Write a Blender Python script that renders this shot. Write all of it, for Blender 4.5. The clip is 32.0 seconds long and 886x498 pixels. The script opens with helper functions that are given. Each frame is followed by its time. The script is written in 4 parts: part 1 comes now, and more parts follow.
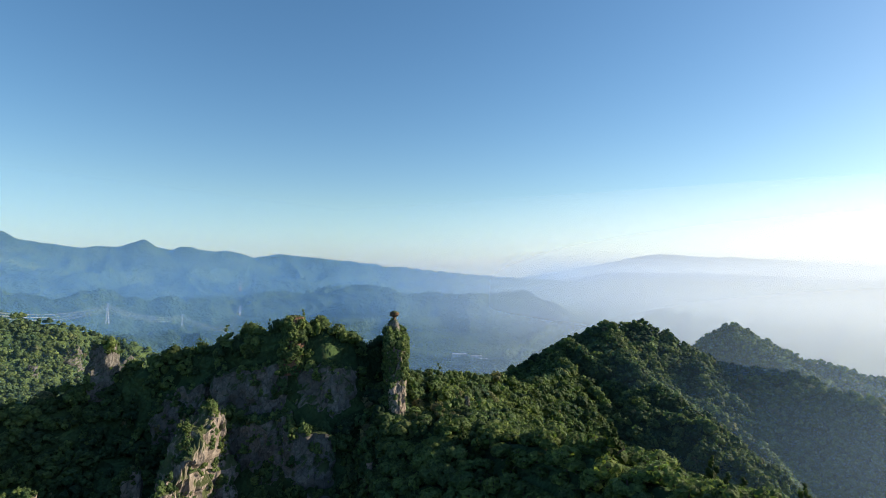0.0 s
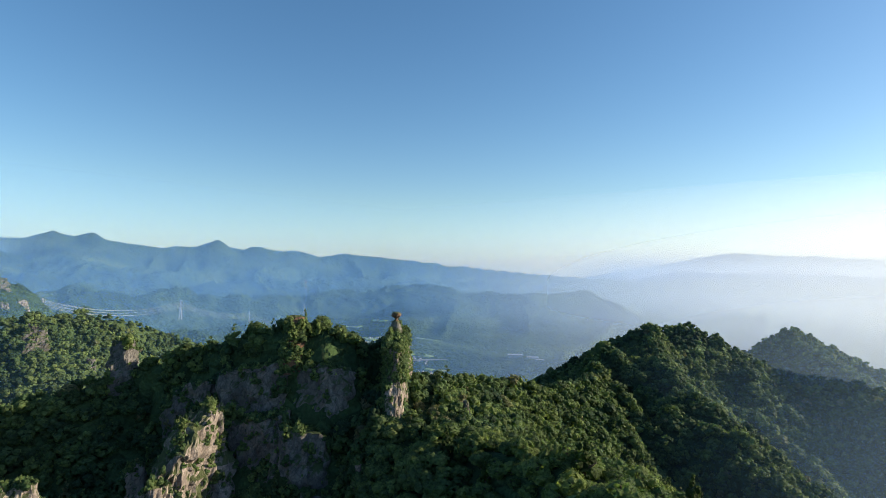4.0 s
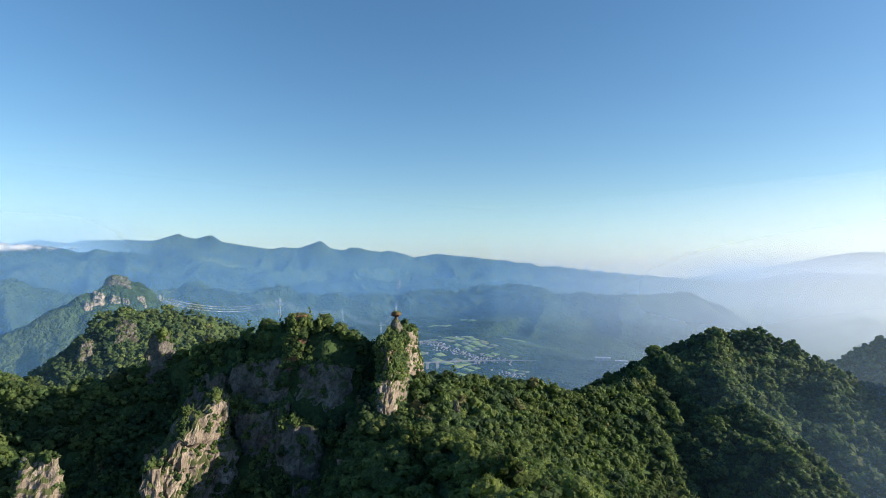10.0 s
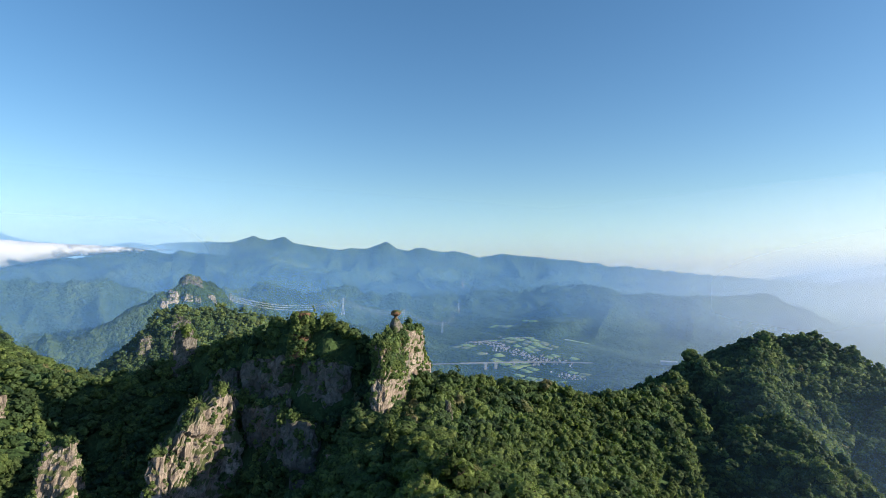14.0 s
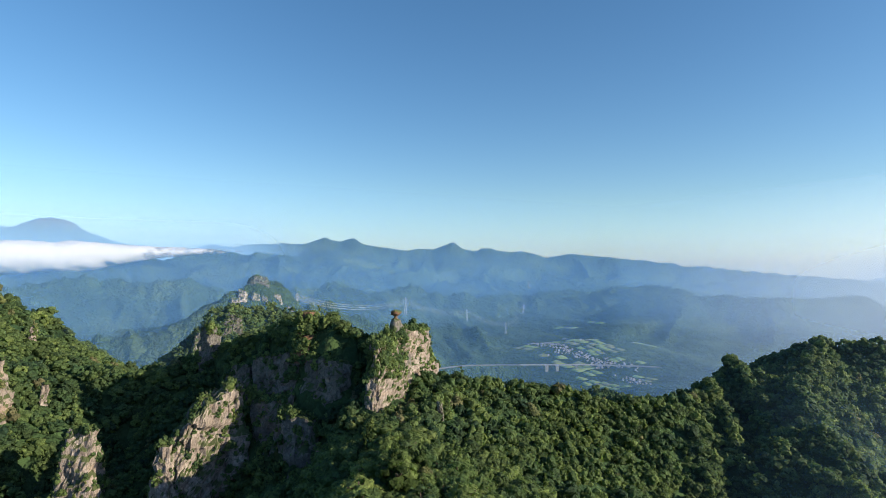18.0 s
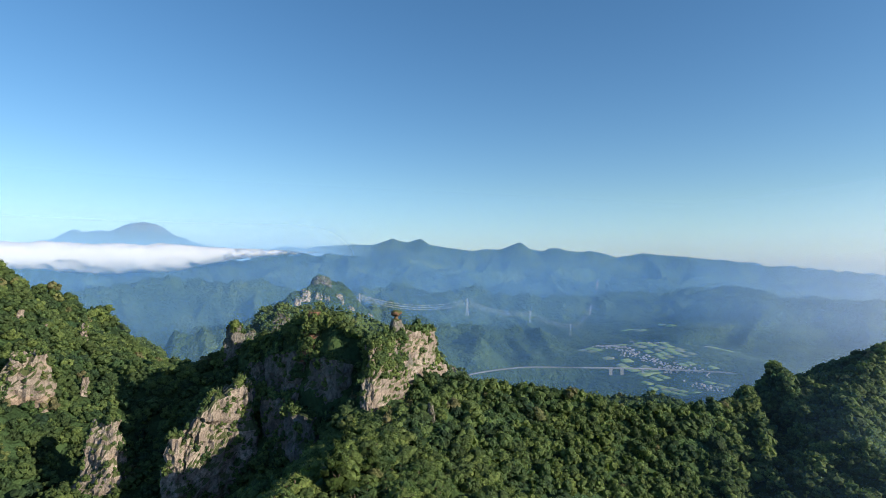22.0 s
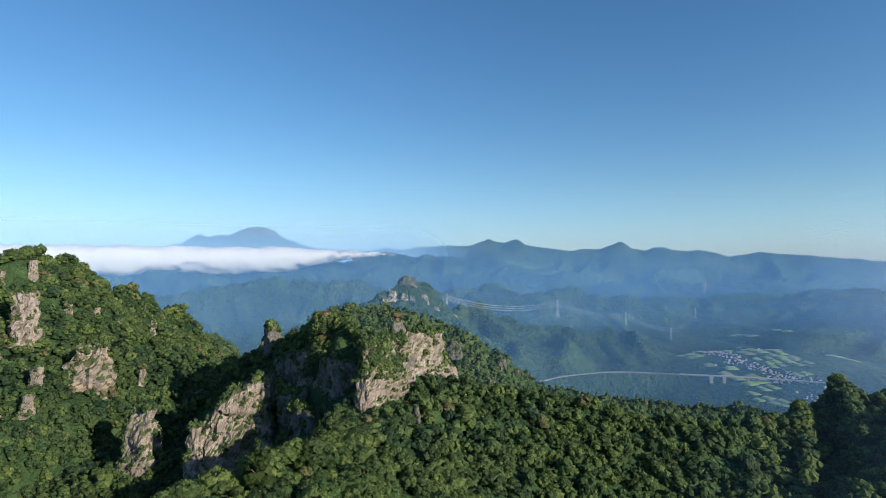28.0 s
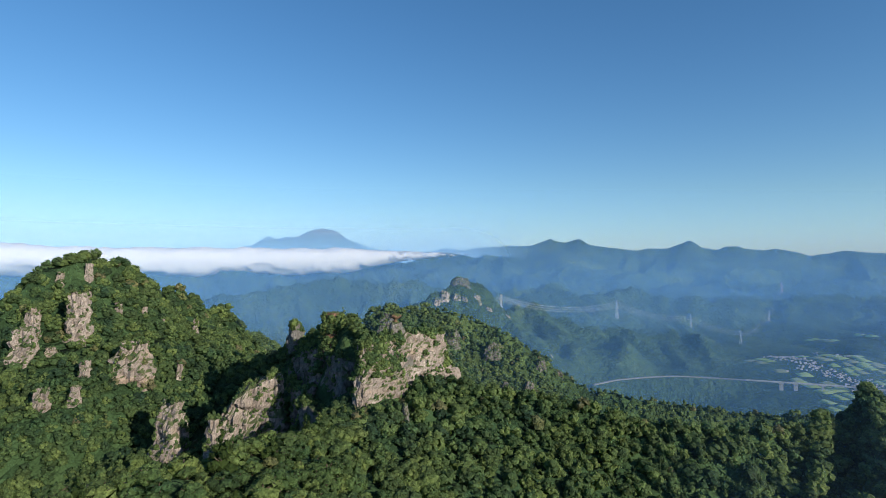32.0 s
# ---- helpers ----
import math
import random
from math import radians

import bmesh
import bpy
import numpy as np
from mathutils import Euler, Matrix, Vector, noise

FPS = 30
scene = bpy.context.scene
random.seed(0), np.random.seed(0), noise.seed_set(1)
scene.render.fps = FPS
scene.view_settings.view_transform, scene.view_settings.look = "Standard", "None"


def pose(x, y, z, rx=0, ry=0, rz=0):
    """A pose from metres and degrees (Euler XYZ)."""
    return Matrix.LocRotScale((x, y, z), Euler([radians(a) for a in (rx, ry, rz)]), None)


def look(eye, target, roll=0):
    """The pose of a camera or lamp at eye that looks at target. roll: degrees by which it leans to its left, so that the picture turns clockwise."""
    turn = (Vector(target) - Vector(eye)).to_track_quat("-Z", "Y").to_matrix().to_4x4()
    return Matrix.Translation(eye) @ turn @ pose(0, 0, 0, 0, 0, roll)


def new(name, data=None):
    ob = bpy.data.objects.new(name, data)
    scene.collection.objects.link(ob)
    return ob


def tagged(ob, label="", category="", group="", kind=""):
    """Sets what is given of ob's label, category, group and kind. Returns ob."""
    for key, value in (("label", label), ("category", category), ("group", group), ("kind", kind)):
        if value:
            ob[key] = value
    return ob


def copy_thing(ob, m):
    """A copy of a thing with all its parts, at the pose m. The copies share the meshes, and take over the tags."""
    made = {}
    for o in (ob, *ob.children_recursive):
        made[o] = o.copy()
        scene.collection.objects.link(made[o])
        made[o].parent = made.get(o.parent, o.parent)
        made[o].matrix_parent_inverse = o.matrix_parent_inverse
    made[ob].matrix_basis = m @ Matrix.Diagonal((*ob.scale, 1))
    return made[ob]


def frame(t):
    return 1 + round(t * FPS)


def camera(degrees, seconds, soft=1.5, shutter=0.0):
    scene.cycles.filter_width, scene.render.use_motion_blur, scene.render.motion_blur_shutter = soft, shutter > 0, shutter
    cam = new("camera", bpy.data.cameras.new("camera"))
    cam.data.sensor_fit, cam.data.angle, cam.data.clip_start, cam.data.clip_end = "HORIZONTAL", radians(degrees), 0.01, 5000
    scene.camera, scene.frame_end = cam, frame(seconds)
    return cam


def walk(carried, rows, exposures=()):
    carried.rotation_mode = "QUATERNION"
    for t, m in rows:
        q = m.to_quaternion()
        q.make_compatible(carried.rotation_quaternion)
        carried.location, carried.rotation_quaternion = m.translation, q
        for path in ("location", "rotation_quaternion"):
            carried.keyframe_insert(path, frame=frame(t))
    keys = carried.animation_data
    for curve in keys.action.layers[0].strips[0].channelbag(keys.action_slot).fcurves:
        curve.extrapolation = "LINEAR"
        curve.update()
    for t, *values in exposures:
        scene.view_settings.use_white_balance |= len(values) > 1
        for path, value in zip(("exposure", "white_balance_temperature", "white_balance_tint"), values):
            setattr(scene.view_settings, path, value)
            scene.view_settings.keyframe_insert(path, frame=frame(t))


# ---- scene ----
# camera: a slow flight round the balanced rock; seconds, place, yaw, pitch, lean
cam = camera(76.7, 32.0, soft=0.65)
PATH = [
    (0, 9.69, -2.05, 599.21, 2.39, 1.79, 0.33),
    (1, 15.97, 0.32, 599.42, 4.05, 1.76, 0.35),
    (2, 22.31, 2.26, 599.59, 5.70, 1.73, 0.37),
    (3, 28.74, 3.89, 599.73, 7.33, 1.71, 0.39),
    (4, 35.27, 5.34, 599.84, 8.95, 1.69, 0.40),
    (5, 41.89, 6.72, 599.93, 10.58, 1.67, 0.40),
    (6, 48.61, 8.12, 599.99, 12.22, 1.65, 0.41),
    (7, 55.41, 9.63, 600.04, 13.87, 1.64, 0.41),
    (8, 62.28, 11.30, 600.07, 15.54, 1.62, 0.40),
    (9, 69.20, 13.19, 600.08, 17.22, 1.61, 0.39),
    (10, 76.14, 15.34, 600.08, 18.93, 1.61, 0.38),
    (11, 83.08, 17.78, 600.07, 20.65, 1.60, 0.37),
    (12, 90.00, 20.52, 600.05, 22.38, 1.59, 0.35),
    (13, 96.86, 23.58, 600.03, 24.14, 1.59, 0.33),
    (14, 103.64, 26.96, 600.00, 25.91, 1.59, 0.31),
    (15, 110.32, 30.65, 599.97, 27.69, 1.59, 0.28),
    (16, 116.87, 34.64, 599.95, 29.48, 1.59, 0.26),
    (17, 123.26, 38.90, 599.93, 31.27, 1.59, 0.23),
    (18, 129.49, 43.42, 599.91, 33.07, 1.60, 0.20),
    (19, 135.54, 48.17, 599.90, 34.87, 1.60, 0.17),
    (20, 141.40, 53.11, 599.91, 36.67, 1.61, 0.14),
    (21, 147.08, 58.22, 599.92, 38.46, 1.61, 0.10),
    (22, 152.57, 63.46, 599.96, 40.23, 1.62, 0.07),
    (23, 157.91, 68.80, 600.01, 42.00, 1.63, 0.04),
    (24, 163.10, 74.19, 600.08, 43.75, 1.64, 0.00),
    (25, 168.18, 79.61, 600.18, 45.49, 1.65, -0.03),
    (26, 173.21, 85.02, 600.30, 47.20, 1.66, -0.07),
    (27, 178.23, 90.41, 600.45, 48.90, 1.67, -0.10),
    (28, 183.31, 95.73, 600.63, 50.58, 1.68, -0.13),
    (29, 188.55, 100.98, 600.85, 52.23, 1.69, -0.16),
    (30, 194.03, 106.14, 601.10, 53.88, 1.70, -0.20),
    (31, 199.86, 111.20, 601.38, 55.51, 1.72, -0.23),
    (32, 206.19, 116.17, 601.71, 57.13, 1.73, -0.25),
]
walk(cam, [(t, pose(x, y, z, 90 + pitch, 0, yaw) @ pose(0, 0, 0, 0, 0, lean)) for t, x, y, z, yaw, pitch, lean in PATH],
     exposures=[(0, 0.64, 7700, 9), (13, 0.68, 7450, 9), (23, 0.48, 7100, 9), (32, 0.29, 6700, 8)])

# ---- light ----
SUN_AZ, SUN_EL = 75.0, 19.5
world = bpy.data.worlds.new("sky")
scene.world = world
world.use_nodes = True
wn = world.node_tree
sky = wn.nodes.new("ShaderNodeTexSky")
sky.sky_type, sky.sun_disc = "NISHITA", False
sky.sun_elevation, sky.sun_rotation = radians(SUN_EL), radians(SUN_AZ)
sky.altitude, sky.air_density, sky.dust_density, sky.ozone_density = 600.0, 1.0, 0.85, 3.7
wn.nodes["Background"].inputs["Strength"].default_value = 0.122
vivid = wn.nodes.new("ShaderNodeHueSaturation")
vivid.inputs["Saturation"].default_value = 1.17
wn.links.new(sky.outputs["Color"], vivid.inputs["Color"])
wn.links.new(vivid.outputs["Color"], wn.nodes["Background"].inputs["Color"])
SUN_DIR = Vector((math.sin(radians(SUN_AZ)) * math.cos(radians(SUN_EL)), math.cos(radians(SUN_AZ)) * math.cos(radians(SUN_EL)), math.sin(radians(SUN_EL))))
sun = new("sun", bpy.data.lights.new("sun", "SUN"))
sun.data.energy, sun.data.angle, sun.data.color = 5.2, radians(0.5), (1.0, 0.90, 0.74)
sun.matrix_world = look(SUN_DIR * 900, (0, 0, 0))
scene.view_settings.exposure = 0.0


# ---- materials ----
def material(name, rough=0.9, metal=0.0, spec=0.2):
    m = bpy.data.materials.new(name)
    m.use_nodes = True
    b = m.node_tree.nodes["Principled BSDF"]
    b.inputs["Roughness"].default_value, b.inputs["Metallic"].default_value = rough, metal
    b.inputs["Specular IOR Level"].default_value = spec
    return m, m.node_tree, b


def noise_tex(nt, scale, detail=4.0, stretch=(1, 1, 1), rough=0.55):
    """Noise in world metres."""
    geo = nt.nodes.new("ShaderNodeNewGeometry")
    mp = nt.nodes.new("ShaderNodeMapping")
    mp.inputs["Scale"].default_value = stretch
    n = nt.nodes.new("ShaderNodeTexNoise")
    n.inputs["Scale"].default_value, n.inputs["Detail"].default_value, n.inputs["Roughness"].default_value = scale, detail, rough
    nt.links.new(geo.outputs["Position"], mp.inputs["Vector"])
    nt.links.new(mp.outputs["Vector"], n.inputs["Vector"])
    return n


def ramp(nt, src, stops):
    r = nt.nodes.new("ShaderNodeValToRGB")
    while len(r.color_ramp.elements) < len(stops):
        r.color_ramp.elements.new(0.5)
    for e, (p, c) in zip(r.color_ramp.elements, stops):
        e.position, e.color = p, (*c, 1)
    nt.links.new(src, r.inputs["Fac"])
    return r.outputs["Color"]


def mix(nt, fac, a, b, mode="MIX"):
    m = nt.nodes.new("ShaderNodeMix")
    m.data_type, m.blend_type = "RGBA", mode
    for sock, v in ((m.inputs["Factor"], fac), (m.inputs["A"], a), (m.inputs["B"], b)):
        if isinstance(v, bpy.types.NodeSocket):
            nt.links.new(v, sock)
        elif isinstance(v, (int, float)):
            sock.default_value = v
        else:
            sock.default_value = (*v, 1)
    return m.outputs["Result"]


def bump(nt, bsdf, src, strength, distance):
    b = nt.nodes.new("ShaderNodeBump")
    b.inputs["Strength"].default_value, b.inputs["Distance"].default_value = strength, distance
    nt.links.new(src, b.inputs["Height"])
    nt.links.new(b.outputs["Normal"], bsdf.inputs["Normal"])
    return b


def foliage(name, dark, mid, light, per_object=False):
    m, nt, b = material(name, 0.75, 0.0, 0.25)
    geo = nt.nodes.new("ShaderNodeNewGeometry")
    big = noise_tex(nt, 0.035, 2.0)
    cell = nt.nodes.new("ShaderNodeTexVoronoi")
    cell.inputs["Scale"].default_value = 0.17
    nt.links.new(geo.outputs["Position"], cell.inputs["Vector"])
    sep = nt.nodes.new("ShaderNodeSeparateColor")
    nt.links.new(cell.outputs["Color"], sep.inputs["Color"])
    if per_object:
        info = nt.nodes.new("ShaderNodeObjectInfo")
        tree = info.outputs["Random"]
    else:
        kind = nt.nodes.new("ShaderNodeAttribute")
        kind.attribute_name = "tone"
        tree = kind.outputs["Fac"]
    tone = ramp(nt, tree, [(0.0, dark), (0.55, mid), (0.95, light), (0.975, light), (0.985, (0.17, 0.16, 0.10))])
    tone = mix(nt, ramp(nt, big.outputs["Fac"], [(0.35, (0, 0, 0)), (0.65, (0.45, 0.45, 0.45))]), tone, (light[0] * 1.1, light[1], light[2] * 0.8))
    leaf = ramp(nt, geo.outputs["Random Per Island"], [(0.0, (0.68, 0.72, 0.70)), (0.8, (1.12, 1.1, 1.05)), (1.0, (1.3, 1.24, 1.1))])
    fine = noise_tex(nt, 1.1, 4.0)
    tone = mix(nt, 1.0, tone, leaf, "MULTIPLY")
    tone = mix(nt, 1.0, tone, ramp(nt, fine.outputs["Fac"], [(0.3, (0.5, 0.5, 0.5)), (0.7, (1.35, 1.35, 1.35))]), "MULTIPLY")
    nt.links.new(tone, b.inputs["Base Color"])
    bump(nt, b, fine.outputs["Fac"], 0.9, 0.8)
    lit = nt.nodes.new("ShaderNodeBsdfTranslucent")
    nt.links.new(mix(nt, 1.0, tone, (1.3, 1.42, 0.9), "MULTIPLY"), lit.inputs["Color"])
    both = nt.nodes.new("ShaderNodeMixShader")
    both.inputs["Fac"].default_value = 0.42
    nt.links.new(b.outputs[0], both.inputs[1])
    nt.links.new(lit.outputs[0], both.inputs[2])
    nt.links.new(both.outputs[0], nt.nodes["Material Output"].inputs["Surface"])
    return m


LEAF = foliage("leaves", (0.027, 0.062, 0.040), (0.060, 0.120, 0.056), (0.144, 0.206, 0.078))
LEAF_TREE = foliage("tree_leaves", (0.035, 0.078, 0.040), (0.075, 0.142, 0.056), (0.160, 0.220, 0.078), True)
CONIFER = foliage("conifer_needles", (0.016, 0.038, 0.014), (0.026, 0.056, 0.018), (0.05, 0.085, 0.02), True)

BARK, nt, b = material("bark", 0.95)
nt.links.new(ramp(nt, noise_tex(nt, 3.0, 5, (1, 1, 0.2)).outputs["Fac"], [(0.3, (0.05, 0.04, 0.03)), (0.7, (0.16, 0.13, 0.10))]), b.inputs["Base Color"])


def rock_material(name, pale, mid, dark, rust, moss, scale=1.0):
    m, nt, b = material(name, 0.92, 0.0, 0.25)
    base = noise_tex(nt, 0.22 * scale, 9.0, (1, 1, 0.9), 0.68)
    col = ramp(nt, base.outputs["Fac"], [(0.30, dark), (0.44, mid), (0.58, pale), (0.74, mid)])
    streak = noise_tex(nt, 0.4 * scale, 6.0, (1, 1, 0.22), 0.65)
    col = mix(nt, ramp(nt, streak.outputs["Fac"], [(0.56, (0, 0, 0)), (0.72, (0.45, 0.45, 0.45))]), col, dark)
    band = noise_tex(nt, 0.06 * scale, 5.0, (0.5, 0.5, 2.0), 0.65)
    col = mix(nt, ramp(nt, band.outputs["Fac"], [(0.54, (0, 0, 0)), (0.68, (0.65, 0.65, 0.65))]), col, rust)
    speck = noise_tex(nt, 1.6 * scale, 6.0, (1, 1, 1), 0.7)
    col = mix(nt, 1.0, col, ramp(nt, speck.outputs["Fac"], [(0.35, (0.7, 0.7, 0.7)), (0.62, (1.15, 1.15, 1.15))]), "MULTIPLY")
    # broad weathered faces and a net of cracks
    broad = noise_tex(nt, 0.09 * scale, 4.0, (1, 1, 0.7), 0.6)
    col = mix(nt, ramp(nt, broad.outputs["Fac"], [(0.42, (0.75, 0.75, 0.75)), (0.6, (0, 0, 0))]), col, [0.6 * c + 0.4 * d for c, d in zip(mid, dark)])
    crack = nt.nodes.new("ShaderNodeTexVoronoi")
    crack.feature = "DISTANCE_TO_EDGE"
    crack.inputs["Scale"].default_value = 0.42 * scale
    bend = nt.nodes.new("ShaderNodeNewGeometry")
    warp = noise_tex(nt, 0.35 * scale, 5.0)
    jog = nt.nodes.new("ShaderNodeVectorMath")
    jog.operation = "MULTIPLY_ADD"
    nt.links.new(warp.outputs["Color"], jog.inputs[0])
    jog.inputs[1].default_value = (3.0 / scale, 3.0 / scale, 3.0 / scale)
    nt.links.new(bend.outputs["Position"], jog.inputs[2])
    squash = nt.nodes.new("ShaderNodeVectorMath")
    squash.operation = "MULTIPLY"
    squash.inputs[1].default_value = (1.0, 1.0, 0.6)
    nt.links.new(jog.outputs[0], squash.inputs[0])
    nt.links.new(squash.outputs[0], crack.inputs["Vector"])
    col = mix(nt, ramp(nt, crack.outputs["Distance"], [(0.0, (0.55, 0.55, 0.55)), (0.07, (0, 0, 0))]), col, [0.7 * d for d in dark])
    geo = nt.nodes.new("ShaderNodeNewGeometry")
    up = nt.nodes.new("ShaderNodeSeparateXYZ")
    nt.links.new(geo.outputs["Normal"], up.inputs["Vector"])
    green = nt.nodes.new("ShaderNodeMath")
    green.operation = "MULTIPLY_ADD"
    patch = noise_tex(nt, 0.22 * scale, 6.0)
    nt.links.new(up.outputs["Z"], green.inputs[0])
    green.inputs[1].default_value = 0.55
    nt.links.new(patch.outputs["Fac"], green.inputs[2])
    col = mix(nt, ramp(nt, green.outputs["Value"], [(0.62, (0, 0, 0)), (0.78, (0.9, 0.9, 0.9))]), col, moss)
    nt.links.new(col, b.inputs["Base Color"])
    rough = noise_tex(nt, 0.9 * scale, 9.0, (1, 1, 0.6), 0.7)
    bump(nt, b, rough.outputs["Fac"], 0.7, 1.6 / scale)
    return m


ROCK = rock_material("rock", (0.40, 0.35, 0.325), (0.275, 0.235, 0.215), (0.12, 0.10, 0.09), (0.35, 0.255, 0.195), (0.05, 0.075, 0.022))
# darker grey copy of the rock: the wall's shade is put into this colour
ROCK_SHADE_GREY = rock_material("shade_grey_rock", (0.21, 0.20, 0.195), (0.14, 0.135, 0.13), (0.065, 0.06, 0.058), (0.26, 0.20, 0.155), (0.045, 0.07, 0.022))
ROCK_DARK = rock_material("dark_rock", (0.26, 0.155, 0.105), (0.17, 0.10, 0.07), (0.05, 0.04, 0.035), (0.20, 0.11, 0.06), (0.05, 0.07, 0.025), 2.5)
ROCK_PALE = rock_material("pale_rock", (0.48, 0.43, 0.38), (0.34, 0.30, 0.26), (0.14, 0.12, 0.10), (0.42, 0.30, 0.2), (0.05, 0.075, 0.022), 0.35)

# forested land: crowns as cells at tree size, stands and clearings at larger sizes
LAND, nt, b = material("wooded_land", 0.9, 0.0, 0.1)
stand = noise_tex(nt, 0.0045, 6.0)
cells = nt.nodes.new("ShaderNodeTexVoronoi")
cells.inputs["Scale"].default_value = 0.11
geo = nt.nodes.new("ShaderNodeNewGeometry")
nt.links.new(geo.outputs["Position"], cells.inputs["Vector"])
col = ramp(nt, stand.outputs["Fac"], [(0.32, (0.018, 0.040, 0.022)), (0.5, (0.036, 0.068, 0.031)), (0.70, (0.074, 0.110, 0.044))])
sep = nt.nodes.new("ShaderNodeSeparateColor")
nt.links.new(cells.outputs["Color"], sep.inputs["Color"])
col = mix(nt, 1.0, col, ramp(nt, sep.outputs["Green"], [(0.0, (0.65, 0.68, 0.65)), (1.0, (1.3, 1.28, 1.2))]), "MULTIPLY")
sp = nt.nodes.new("ShaderNodeSeparateXYZ")
nt.links.new(geo.outputs["Position"], sp.inputs["Vector"])
bare = nt.nodes.new("ShaderNodeMapRange")
bare.inputs["From Min"].default_value, bare.inputs["From Max"].default_value = 800.0, 920.0
nt.links.new(sp.outputs["Z"], bare.inputs["Value"])
col = mix(nt, bare.outputs["Result"], col, (0.17, 0.145, 0.14))
nt.links.new(col, b.inputs["Base Color"])
lump = noise_tex(nt, 0.03, 5.0, (1, 1, 1), 0.6)
h = nt.nodes.new("ShaderNodeMath")
h.operation = "MULTIPLY_ADD"
nt.links.new(cells.outputs["Distance"], h.inputs[0])
h.inputs[1].default_value = -0.14
nt.links.new(lump.outputs["Fac"], h.inputs[2])
bump(nt, b, h.outputs["Value"], 1.0, 34.0)


def plain(name, a, c, scale=0.5, rough=0.85, metal=0.0):
    m, nt, b = material(name, rough, metal)
    nt.links.new(ramp(nt, noise_tex(nt, scale, 5.0).outputs["Fac"], [(0.3, a), (0.7, c)]), b.inputs["Base Color"])
    return m


STEEL = plain("galvanised_steel", (0.38, 0.38, 0.38), (0.48, 0.48, 0.47), 0.6, 0.55, 0.2)
RED_STEEL = plain("red_steel", (0.50, 0.16, 0.10), (0.62, 0.22, 0.15), 0.6, 0.6)
CONCRETE = plain("concrete", (0.28, 0.275, 0.26), (0.37, 0.36, 0.34), 0.06, 0.9)
ASPHALT = plain("worn_asphalt", (0.13, 0.13, 0.13), (0.20, 0.20, 0.19), 0.06, 0.9)
FIELD = plain("rice_field", (0.21, 0.29, 0.09), (0.30, 0.37, 0.13), 0.02)
FIELD_PALE = plain("dry_field", (0.17, 0.20, 0.09), (0.25, 0.26, 0.14), 0.02)
WHITE_WALL = plain("white_wall", (0.36, 0.33, 0.31), (0.52, 0.48, 0.45), 0.1)
ROOF_GREY = plain("grey_roof", (0.12, 0.12, 0.14), (0.22, 0.22, 0.24), 0.2, 0.5)
ROOF_BROWN = plain("brown_roof", (0.17, 0.11, 0.085), (0.28, 0.18, 0.14), 0.2, 0.6)
ROOF_PALE = plain("pale_roof", (0.27, 0.26, 0.28), (0.40, 0.38, 0.40), 0.2, 0.5)


SUN_GLOW_BOOST = 2.2
# sheet tints: painted distance haze, and its paler glow towards the sun
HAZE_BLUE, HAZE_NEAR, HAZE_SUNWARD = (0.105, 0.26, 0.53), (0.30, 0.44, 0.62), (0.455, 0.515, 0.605)


